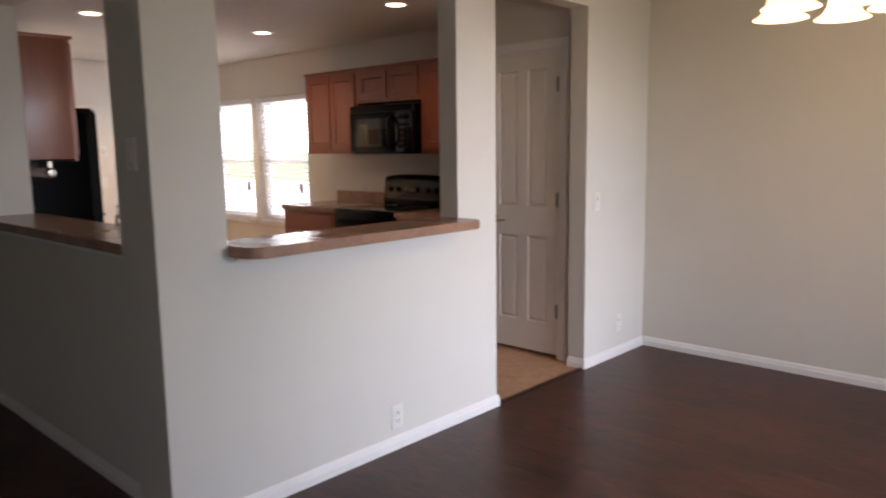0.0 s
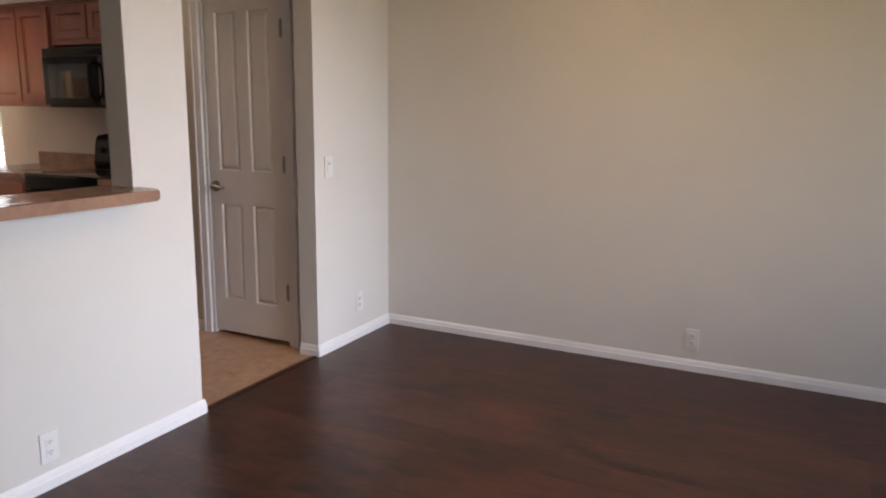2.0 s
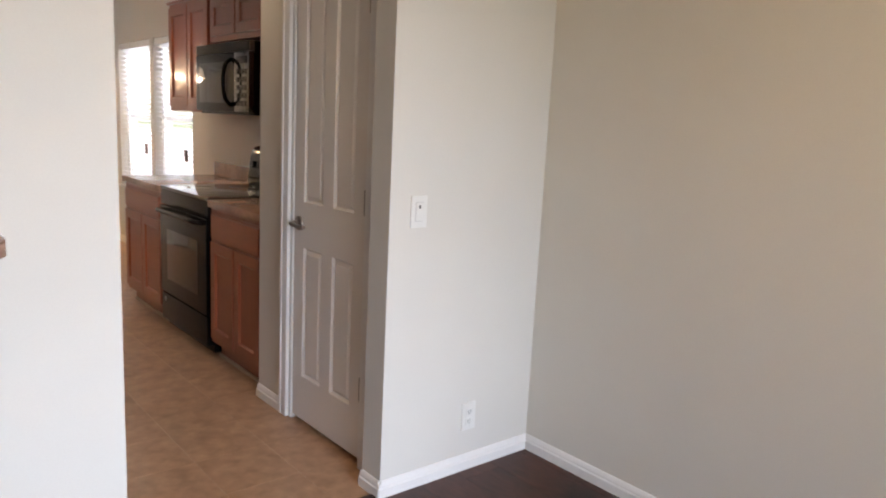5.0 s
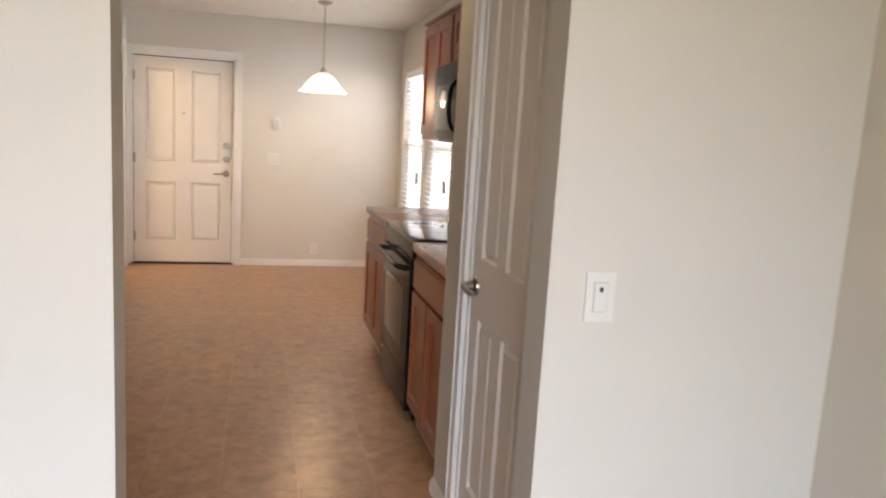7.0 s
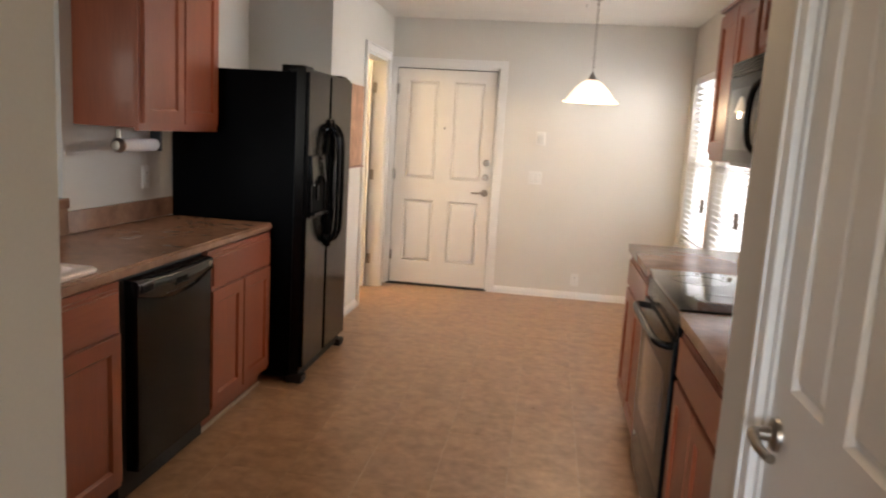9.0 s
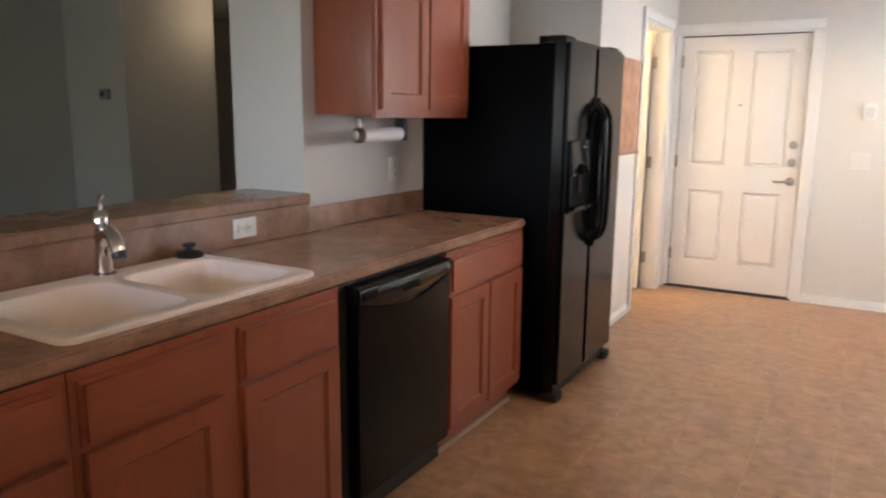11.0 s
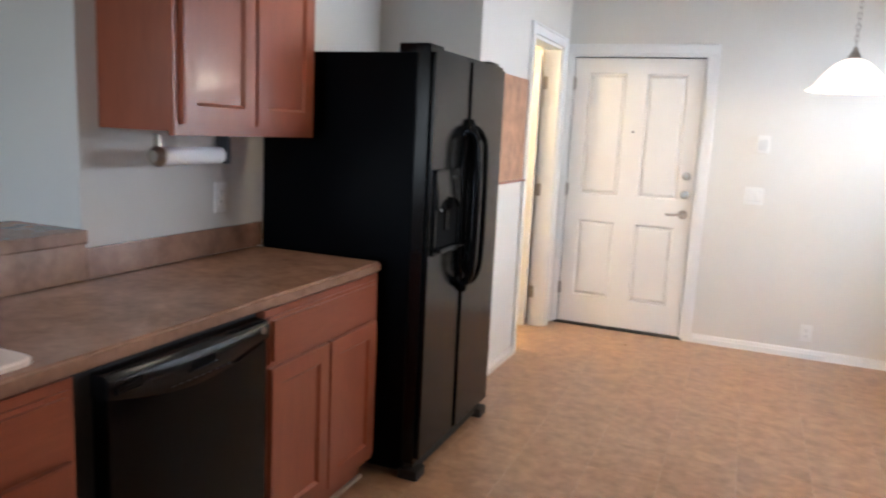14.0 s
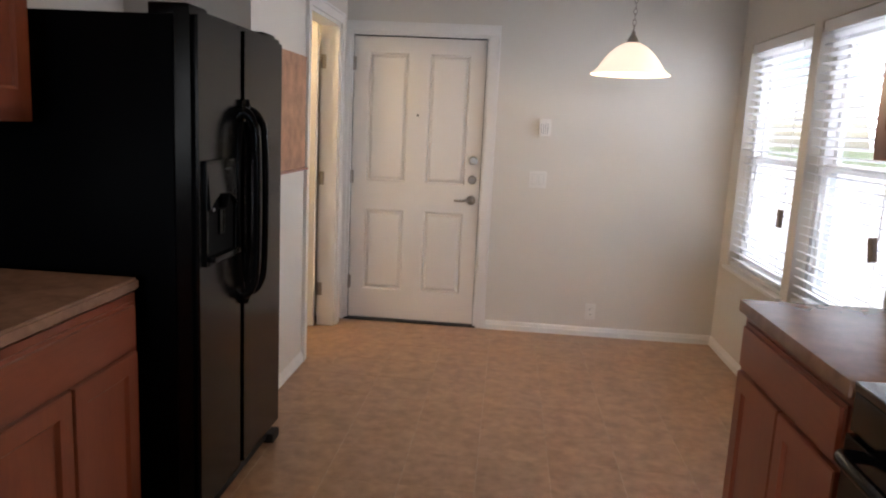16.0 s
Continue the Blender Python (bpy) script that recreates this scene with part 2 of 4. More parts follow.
def slab(w, h, t, panels=(), groove=0.012, depth=0.007, raise_=0.016, edge=0.003):
    """An upright board, x 0..w, z 0..h, its front at y = 0 and back at y = t, with moulded panels (x0, x1, z0, z1) sunk into the front."""
    bm = bmesh.new()
    xs = sorted({0, w, *(p[0] for p in panels), *(p[1] for p in panels)})
    zs = sorted({0, h, *(p[2] for p in panels), *(p[3] for p in panels)})
    V = {(x, z): bm.verts.new((x, 0, z)) for x in xs for z in zs}
    sunk = []
    for i in range(len(xs) - 1):
        for j in range(len(zs) - 1):
            f = bm.faces.new((V[xs[i], zs[j]], V[xs[i + 1], zs[j]], V[xs[i + 1], zs[j + 1]], V[xs[i], zs[j + 1]]))
            cx, cz = (xs[i] + xs[i + 1]) / 2, (zs[j] + zs[j + 1]) / 2
            if any(p[0] < cx < p[1] and p[2] < cz < p[3] for p in panels):
                sunk.append(f)
    back = [bm.verts.new(p) for p in ((0, t, 0), (w, t, 0), (w, t, h), (0, t, h))]
    bm.faces.new(back[::-1])
    rim = [[V[x, 0] for x in xs], [V[w, z] for z in zs], [V[x, h] for x in xs[::-1]], [V[0, z] for z in zs[::-1]]]
    for k in range(4):
        a, b = back[k], back[(k + 1) % 4]
        bm.faces.new([a, b] + rim[k][::-1])
    bmesh.ops.recalc_face_normals(bm, faces=bm.faces[:])
    bm.normal_update()
    if sunk:
        bmesh.ops.inset_individual(bm, faces=sunk, thickness=groove, depth=-depth)
        if raise_:
            bmesh.ops.inset_individual(bm, faces=sunk, thickness=0.006, depth=0)
            bmesh.ops.inset_individual(bm, faces=sunk, thickness=raise_, depth=depth * 0.8)
    if edge:
        outer = [e for e in bm.edges if len(e.link_faces) == 2 and abs(e.calc_face_angle(0)) > 1.3 and all(v.co.y < 1e-5 for v in e.verts)]
        bmesh.ops.bevel(bm, geom=outer, offset=edge, segments=2, affect="EDGES")
    return bm


# ---- structure ----
EX, WX, NY, CH = 1.672, -1.545, 6.067, 2.445  # east wall, kitchen west wall, north wall, ceiling
HEAD = 2.26
LX, LY, SY = -5.83, 8.6, -4.6  # living room limits

structure("ground", boxes((-150, 200, -150, 200, -0.4, -0.25)), GRASS, "pale sunlit lawn outside the house")
structure("floor_slab", boxes((LX - 1.6, EX + 0.15, SY - 0.15, LY, -0.25, -0.012)), UNDER, "dark subfloor under the flooring")
structure("ceiling", boxes((LX - 1.6, EX + 0.15, SY - 0.15, LY, CH, CH + 0.12)), CEIL, "warm white textured ceiling")

# south side of the kitchen: post, half wall, pier, doorway, pantry front
PIER, DOORX, PWX = -0.306, 0.895, 0.968  # pier's west side, doorway's east side, pantry wall face
POST0, POST1, HALFX = -1.885, -1.605, -1.82  # corner post, half wall's living room face
NPY = 2.272  # north end of the pass-through
structure("wall_post", boxes((POST0, POST1, 0, 0.275, 0, CH)), PAINT, "off-white painted corner post")
structure("wall_half_south", boxes((POST1, PIER, 0, 0.12, 0, 1.03)), PAINT, "off-white half wall under the bar ledge")
structure("wall_pier", boxes((PIER, 0, 0, 0.12, 0, CH)), PAINT, "off-white pier between pass-through and doorway")
structure("wall_header_bar", boxes((POST1, PIER, 0, 0.12, HEAD, CH)), PAINT, "off-white header over the pass-through")
structure("wall_header_door", boxes((0, DOORX, 0, 0.12, HEAD, CH)), PAINT, "off-white header over the doorway")
structure("wall_pantry_front", boxes((DOORX, EX, 0, 0.12, 0, CH)), PAINT, "off-white wall between doorway and corner")
structure("wall_half_west", boxes((HALFX, WX, 0.275, NPY, 0, 1.03)), PAINT, "off-white half wall behind the sink")
structure("wall_header_west", boxes((HALFX, WX, 0.275, NPY, HEAD, CH)), PAINT, "off-white header over the sink pass-through")
structure("wall_pier_west", boxes((-1.93, WX, NPY, 2.56, 0, CH)), PAINT, "off-white pier beside the sink pass-through")
structure("wall_kitchen_west", boxes((-1.66, WX, 2.56, 4.20, 0, CH)), PAINT, "off-white kitchen wall behind the refrigerator")
LWX = -0.967  # laundry wall face
structure("wall_laundry", boxes((-1.66, LWX, 4.20, 4.32, 0, CH), (LWX - 0.12, LWX, 4.32, 5.125, 0, CH), (LWX - 0.12, LWX, 5.125, 5.875, 2.05, CH),
                                (LWX - 0.12, LWX, 5.875, NY, 0, CH), (-2.75, -2.63, 4.2, NY, 0, CH), (-2.63, -1.66, 4.20, 4.32, 0, CH)), PAINT,
          "off-white walls round the laundry closet")
PY0, PY1, PEND = 0.242, 0.862, 1.175  # pantry door opening, end of the pantry wall
structure("wall_pantry", boxes((PWX, PWX + 0.1, 0.12, PY0, 0, CH), (PWX, PWX + 0.1, PY0, PY1, 2.05, CH), (PWX, PWX + 0.1, PY1, PEND, 0, CH), (PWX + 0.1, EX, PEND - 0.1, PEND, 0, CH)), PAINT,
          "off-white pantry wall")
WIN = ((3.90, 4.835), (4.935, 5.885))
WZ0, WZ1 = 0.60, 2.015
structure("wall_east", boxes((EX, EX + 0.15, SY, WIN[0][0], 0, CH), (EX, EX + 0.15, WIN[0][0], WIN[1][1], 0, WZ0), (EX, EX + 0.15, WIN[0][0], WIN[1][1], WZ1, CH),
                             (EX, EX + 0.15, WIN[0][1], WIN[1][0], WZ0, WZ1), (EX, EX + 0.15, WIN[1][1], NY + 0.15, 0, CH)), PAINT, "off-white east wall with two windows")
structure("wall_north", boxes((-2.75, -0.94, NY, NY + 0.15, 0, CH), (-0.94, 0.02, NY, NY + 0.15, 2.03, CH), (0.02, EX, NY, NY + 0.15, 0, CH)), PAINT, "off-white north wall")
# the western opening is assumed and unseen; it holds the living room fill light
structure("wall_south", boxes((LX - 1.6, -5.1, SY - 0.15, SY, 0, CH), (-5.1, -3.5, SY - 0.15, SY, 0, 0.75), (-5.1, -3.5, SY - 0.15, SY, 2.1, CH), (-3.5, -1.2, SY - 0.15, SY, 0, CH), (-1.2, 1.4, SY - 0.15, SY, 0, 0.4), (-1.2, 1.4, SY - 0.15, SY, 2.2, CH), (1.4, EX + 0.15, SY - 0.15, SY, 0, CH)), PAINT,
          "off-white south wall with dining window and added living room opening")
structure("wall_living_west", boxes((LX - 0.12, LX, SY, 4.07, 0, CH), (LX - 1.5, -5.03, 4.07, 5.06, 0, CH), (LX - 1.6, LX - 1.5, 5.06, 6.4, 0, CH)), PAINT,
          "shaded off-white living room wall")
structure("wall_living_north", boxes((LX - 1.6, -2.75, 6.4, 6.52, 0, CH), (-2.75, -2.63, NY + 0.15, 6.52, 0, CH)), PAINT, "shaded off-white living room wall")

# baseboards


def baseboard(x0, y0, x1, y1, nx, ny):
    """A skirting from (x0, y0) to (x1, y1) on a wall whose face looks along (nx, ny)."""
    bm = bmesh.new()
    prof = ((0, 0), (0.016, 0), (0.016, 0.036), (0.0115, 0.041), (0.0115, 0.048), (0.007, 0.056), (0.004, 0.062), (0, 0.064))
    ends = [[bm.verts.new((x + nx * d, y + ny * d, z)) for d, z in prof] for x, y in ((x0, y0), (x1, y1))]
    for i in range(len(prof)):
        j = (i + 1) % len(prof)
        bm.faces.new((ends[0][i], ends[0][j], ends[1][j], ends[1][i]))
    bm.faces.new(ends[0])
    bm.faces.new(ends[1][::-1])
    structure("baseboard", bm, TRIM, "white painted skirting board")


for _r in ((POST0, 0, 0.012, 0, 0, -1), (0.0, 0, 0.0, 0.12, 1, 0), (DOORX - 0.012, 0, EX, 0, 0, -1), (DOORX, 0.12, DOORX, -0.012, -1, 0), (EX, 0, EX, SY, -1, 0),
           (PWX, PY1 + 0.058, PWX, PEND, -1, 0), (HALFX, 0.275, HALFX, NPY, -1, 0), (POST0, -0.01, POST0, 0.275, -1, 0), (-1.93, NPY, HALFX, NPY, 0, -1), (-1.93, NPY, -1.93, 2.56, -1, 0),
           (0.09, NY, EX, NY, 0, -1), (EX, 3.45, EX, NY, -1, 0), (LWX, 4.2, LWX, 5.055, 1, 0), (LX, SY, LX, 4.07, 1, 0), (LX, 4.07, -5.03, 4.07, 0, -1), (-5.03, 4.07, -5.03, 5.06, 1, 0),
           (LX, SY, EX, SY, 0, 1)):
    baseboard(*_r)
structure("trim_threshold", boxes((0, DOORX, 0.0, 0.03, 0.0, 0.006), bevel=0.002), PLANK, "dark strip between wood and vinyl floors")

# ---- bar ledges and worktops ----


def round_plate(x0, x1, y0, y1, z0, z1, r=(0, 0, 0, 0), bevel=0.006):
    """A level plate with corner radii in the order x0y0, x1y0, x1y1, x0y1."""
    bm = bmesh.new()
    pts = []
    for (cx, cy), rad, a0 in zip(((x0, y0), (x1, y0), (x1, y1), (x0, y1)), r, (180, 270, 0, 90)):
        if rad < 0.002:
            pts.append((cx, cy))
            continue
        ox, oy = cx + (rad if cx == x0 else -rad), cy + (rad if cy == y0 else -rad)
        pts += [(ox + rad * math.cos(radians(a0 + k * 15)), oy + rad * math.sin(radians(a0 + k * 15))) for k in range(7)]
    lo = [bm.verts.new((x, y, z0)) for x, y in pts]
    hi = [bm.verts.new((x, y, z1)) for x, y in pts]
    bm.faces.new(lo[::-1])
    bm.faces.new(hi)
    for i in range(len(pts)):
        j = (i + 1) % len(pts)
        bm.faces.new((lo[i], lo[j], hi[j], hi[i]))
    bmesh.ops.bevel(bm, geom=[e for e in bm.edges if abs(e.verts[0].co.z - e.verts[1].co.z) < 1e-5], offset=bevel, segments=2, affect="EDGES")
    return bm


bl = thing("bar_ledge", pose(0, 0, 0), "brown stone-look laminate ledge on the half wall", "ledge")
part("top", round_plate(-1.603, -0.285, -0.155, 0.16, 1.03, 1.073, (0.07, 0.05, 0, 0)), LAMINATE, bl)
part("apron", boxes((-1.58, -0.31, -0.012, -0.001, 1.012, 1.029), bevel=0.002), TRIM, bl, "white painted trim strip")
bl = thing("bar_ledge", pose(0, 0, 0), "brown stone-look laminate ledge behind the sink", "ledge")
part("top", round_plate(-1.85, -1.512, 0.277, NPY - 0.002, 1.03, 1.073, (0, 0, 0.004, 0.01)), LAMINATE, bl)
part("apron", boxes((HALFX - 0.012, HALFX - 0.001, 0.28, NPY - 0.01, 1.012, 1.029), bevel=0.002), TRIM, bl, "white painted trim strip")

SX0, SX1, SY0, SY1 = -1.50, -0.97, 0.848, 1.666  # sink


def worktop_west():
    bm = bmesh.new()
    xs, ys = (-1.53, SX0 + 0.02, SX1 - 0.02, -0.938), (0.125, SY0 + 0.02, SY1 - 0.02, 3.13)
    for z, flip in ((0.912, False), (0.872, True)):
        V = [[bm.verts.new((x, y, z)) for y in ys] for x in xs]
        for i in range(3):
            for j in range(3):
                if (i, j) != (1, 1):
                    q = (V[i][j], V[i + 1][j], V[i + 1][j + 1], V[i][j + 1])
                    bm.faces.new(q[::-1] if flip else q)
        if not flip:
            top = V
    bm.verts.ensure_lookup_table()
    n = len(xs) * len(ys)
    idx = lambda i, j, k: bm.verts[k * n + i * 4 + j]
    loop = [(i, 0) for i in range(4)] + [(3, j) for j in range(1, 4)] + [(i, 3) for i in (2, 1, 0)] + [(0, j) for j in (2, 1)]
    hole = [(1, 1), (2, 1), (2, 2), (1, 2)]
    for lp in (loop, hole):
        for p, q in zip(lp, lp[1:] + lp[:1]):
            bm.faces.new((idx(*p, 1), idx(*q, 1), idx(*q, 0), idx(*p, 0)))
    edges = [e for e in bm.edges if all(v.co.x > -0.943 for v in e.verts) and abs(e.verts[0].co.z - e.verts[1].co.z) < 1e-5]
    bmesh.ops.recalc_face_normals(bm, faces=bm.faces[:])
    bmesh.ops.bevel(bm, geom=[e for e in edges if len(e.link_faces) == 2 and e.calc_face_angle(0) > 1], offset=0.008, segments=3, affect="EDGES")
    return bm


wt = thing("worktop", pose(0, 0, 0), "brown stone-look laminate worktop on the sink cabinets", "worktop")
part("top", worktop_west(), LAMINATE, wt)
part("backsplash", boxes((-1.544, -1.523, 0.125, NPY - 0.002, 0.914, 1.028), bevel=0.001), LAMINATE, wt)
part("backsplash", boxes((-1.544, -1.524, NPY, 3.16, 0.914, 1.012), bevel=0.003), LAMINATE, wt)
part("side_splash", boxes((-1.51, -0.99, 0.122, 0.141, 0.914, 1.012), bevel=0.003), LAMINATE, wt)
for y0, y1 in ((2.622, 3.41), (PEND + 0.002, 1.838)):
    we = thing("worktop", pose(0, 0, 0), "brown stone-look laminate worktop beside the range", "worktop")
    part("top", boxes((0.972, 1.652, y0, y1, 0.872, 0.912), bevel=0.006), LAMINATE, we)
    part("backsplash", boxes((1.652, 1.67, y0, y1, 0.874, 1.012), bevel=0.003), LAMINATE, we)

# ---- cabinets ----


def cab_door(w, h, parent, x, z, y=-0.018, wood=None):
    f = 0.058
    d = part("door", slab(w, h, 0.018, ((f, w - f, f, h - f),), groove=0.013, depth=0.011, raise_=0), wood or WOODV, parent, m=pose(x, y, z), angle=12)
    return d


def drawer_front(w, h, parent, x, z):
    part("drawer_front", slab(w, h, 0.018, (), edge=0.011), WOODH, parent, m=pose(x, -0.018, z), angle=12)


def base_cabinet(m, w, bays, label, depth=0.565, top=0.868):
    """Face frame at local y = 0; bays: (x0, x1, doors) with a drawer front above the doors."""
    c = thing("base_cabinet", m, label, "cabinet", "base cabinets")
    part("body", boxes((0, w, 0.019, depth, 0.10, top)), WOODV, c)
    part("toe_kick", boxes((0.0, w, 0.055, 0.07, 0.0, 0.10)), WOODH, c)
    part("shoe_moulding", boxes((0.002, w - 0.002, 0.041, 0.0545, 0.0, 0.018), bevel=0.004), SHOE, c, "pale vinyl strip along the toe kick")
    zs = ((0.10, 0.14), (0.672, 0.70), (0.832, 0.868))
    bm = bmesh.new()
    edges_x = [0, *[b for bay in bays for b in bay[:2]], w]
    posts = [(edges_x[i], edges_x[i + 1]) for i in range(0, len(edges_x), 2)]
    for a, b in posts:
        if b - a > 0.002:
            box(bm, a, b, 0, 0.019, 0.10, 0.868)
    for x0, x1, n in bays:
        for a, b in zs:
            box(bm, x0, x1, 0, 0.0185, a, b)
    part("face_frame", bm, WOODV, c)
    # thin sheet whose dark colour draws the shade behind door and drawer gaps
    part("dark_inside", boxes(*[(x0, x1, 0.0165, 0.0183, 0.14, 0.832) for x0, x1, n in bays]), CAB_SHADOW, c)
    for x0, x1, n in bays:
        drawer_front(x1 - x0 + 0.02, 0.15, c, x0 - 0.01, 0.695)
        total = x1 - x0 + 0.02
        each = (total - 0.009 * (n - 1)) / n
        for k in range(n):
            cab_door(each, 0.555, c, x0 - 0.01 + k * (each + 0.009), 0.128)
    return c


def west(y0, x=-0.945):
    return pose(x, y0, 0, 0, 0, 90)


def east(y1, x=0.996):
    return pose(x, y1, 0, 0, 0, -90)


base_cabinet(west(0.125), 0.705, ((0.07, 0.679, 1),), "cherry-stained wooden base cabinet beside the sink cabinet")
base_cabinet(west(0.832), 0.89, ((0.028, 0.396, 1), (0.481, 0.863, 1)), "cherry-stained wooden sink base cabinet with false drawer fronts", top=0.70)
base_cabinet(west(2.397), 0.723, ((0.027, 0.69, 2),), "cherry-stained wooden base cabinet between dishwasher and refrigerator")
base_cabinet(east(3.395), 0.77, ((0.035, 0.735, 2),), "cherry-stained wooden base cabinet at the counter's open end")
base_cabinet(east(1.838), 0.66, ((0.035, 0.625, 2),), "cherry-stained wooden base cabinet between range and pantry")


def wall_cabinet(m, w, z0, z1, n, label, depth=0.30):
    c = thing("wall_cabinet", m, label, "cabinet", "wall cabinets")
    h = z1 - z0
    part("body", boxes((0, w, 0.019, depth, z0 + 0.012, z1), bevel=0.001), WOODV, c)
    part("face_frame", boxes((0, 0.035, 0, 0.019, z0, z1), (w - 0.035, w, 0, 0.019, z0, z1), (0.035, w - 0.035, 0, 0.019, z0, z0 + 0.04), (0.035, w - 0.035, 0, 0.019, z1 - 0.04, z1)), WOODV, c)
    # dark sheet stands in for shade behind the door gaps
    part("dark_inside", boxes((0.035, w - 0.035, 0.0165, 0.0186, z0 + 0.04, z1 - 0.04)), CAB_SHADOW, c)
    each = (w - 0.048 - 0.012 * (n - 1)) / n
    for k in range(n):
        cab_door(each, h - 0.062, c, 0.024 + k * (each + 0.012), z0 + 0.034)
    if n > 1:
        part("center_stile", boxes((w / 2 - 0.02, w / 2 + 0.02, 0.0005, 0.019, z0 + 0.04, z1 - 0.04)), WOODV, c)
    part("crown", boxes((-0.006, w + 0.006, -0.02, depth, z1 - 0.004, z1 + 0.014), bevel=0.004), WOODH, c)
    return c


wall_cabinet(pose(-1.240, 2.347, 0, 0, 0, 90), 0.75, 1.377, 2.12, 2, "cherry-stained wooden wall cabinet beside the refrigerator", 0.302)
wall_cabinet(pose(1.34, 3.445, 0, 0, 0, -90), 0.765, 1.383, 2.13, 2, "cherry-stained wooden wall cabinet beside the window", 0.33)
wall_cabinet(pose(1.34, 2.678, 0, 0, 0, -90), 0.806, 1.83, 2.13, 2, "short cherry-stained wooden wall cabinet above the microwave", 0.33)
wall_cabinet(pose(1.34, 1.87, 0, 0, 0, -90), 0.69, 1.383, 2.13, 2, "cherry-stained wooden wall cabinet beside the pantry", 0.33)

# ---- sink ----


def round_loop(x0, x1, y0, y1, rad, k=6):
    pts = []
    for cx, cy, a0 in ((x1 - rad, y0 + rad, -90), (x1 - rad, y1 - rad, 0), (x0 + rad, y1 - rad, 90), (x0 + rad, y0 + rad, 180)):
        pts += [(cx + rad * math.cos(radians(a0 + 90 * i / k)), cy + rad * math.sin(radians(a0 + 90 * i / k))) for i in range(k + 1)]
    return pts


def sink_mesh():
    """A rim with two rounded bowls let into it."""
    bm = bmesh.new()

    def ring(pts, z):
        return [bm.verts.new((x, y, z)) for x, y in pts]

    def skin(a, b):
        for i in range(len(a)):
            j = (i + 1) % len(a)
            bm.faces.new((a[i], a[j], b[j], b[i]))

    out = ring(round_loop(SX0 + 0.006, SX1 - 0.006, SY0 + 0.006, SY1 - 0.006, 0.035), 0.927)
    mid = ring(round_loop(SX0, SX1, SY0, SY1, 0.04), 0.922)
    low = ring(round_loop(SX0, SX1, SY0, SY1, 0.04), 0.9125)
    skin(mid, out)
    skin(low, mid)
    loops = [out]
    for y0, y1 in ((SY0 + 0.035, SY0 + 0.392), (SY0 + 0.428, SY1 - 0.035)):
        x0, x1 = SX0 + 0.09, SX1 - 0.04
        prev = None
        for ins, z, rad in ((0.0, 0.927, 0.06), (0.005, 0.924, 0.058), (0.009, 0.915, 0.056), (0.028, 0.80, 0.055), (0.036, 0.775, 0.055), (0.05, 0.762, 0.055), (0.075, 0.758, 0.05)):
            cur = ring(round_loop(x0 + ins, x1 - ins, y0 + ins, y1 - ins, rad), z)
            if prev:
                skin(prev, cur)
            else:
                loops.append(cur)
            prev = cur
        bm.faces.new(prev)
    edges = []
    for lp in loops:
        for i in range(len(lp)):
            e = bm.edges.get((lp[i], lp[(i + 1) % len(lp)]))
            edges.append(e or bm.edges.new((lp[i], lp[(i + 1) % len(lp)])))
    bmesh.ops.triangle_fill(bm, use_beauty=True, edges=edges)
    return bm


sk = thing("kitchen_sink", pose(0, 0, 0), "cream double-bowl drop-in kitchen sink", "sink")
part("basin", sink_mesh(), SINKM, sk)
for _y in (SY0 + 0.213, SY0 + 0.605):
    part("drain", lathe(bmesh.new(), ((0.0, 0.004), (0.028, 0.004), (0.038, 0.007), (0.042, 0.003), (0.042, 0.0)), pose(-1.21, _y, 0.7592)), CHROME, sk, "chrome drain strainer")

fc = thing("faucet", pose(-1.458, 1.29, 0.924, 0, 0, -18), "polished chrome single-lever kitchen faucet", "faucet")
part("base", lathe(bmesh.new(), ((0, 0.0), (0.031, 0.0), (0.031, 0.006), (0.026, 0.012), (0.0, 0.012))), CHROME, fc)
part("body", lathe(bmesh.new(), ((0, 0.012), (0.024, 0.012), (0.024, 0.05), (0.021, 0.10), (0.022, 0.135), (0.024, 0.137), (0.024, 0.142), (0.022, 0.144), (0.022, 0.165), (0.017, 0.185), (0.009, 0.192), (0, 0.193))), CHROME, fc)
part("spout", tube(bmesh.new(), curve_pts(((0.006, 0, 0.10), (0.03, 0.004, 0.128), (0.058, 0.008, 0.128), (0.08, 0.012, 0.105), (0.092, 0.014, 0.08))), [0.020] * 8 + [0.021] * 8 + [0.023] * 9, 16), CHROME, fc)
part("nozzle", lathe(bmesh.new(), ((0, 0), (0.018, 0), (0.022, 0.008), (0.022, 0.02), (0, 0.02)), pose(0.098, 0.015, 0.062, 0, -25)), GREYPL, fc)
part("lever", tube(bmesh.new(), curve_pts(((0, 0, 0.188), (-0.003, 0, 0.21), (0.0, 0.003, 0.228), (0.008, 0.01, 0.238))), [0.006] * 10 + [0.009] * 9, 10), CHROME, fc)
st = thing("sink_stopper", pose(-1.462, 1.603, 0.9275), "black rubber sink stopper on the sink rim", "stopper")
part("disc", lathe(bmesh.new(), ((0, 0), (0.043, 0), (0.045, 0.008), (0.036, 0.016), (0.016, 0.02), (0.0, 0.02))), RUBBER, st)
part("knob", lathe(bmesh.new(), ((0, 0.0195), (0.014, 0.0195), (0.012, 0.03), (0.021, 0.034), (0.021, 0.044), (0, 0.046))), RUBBER, st)

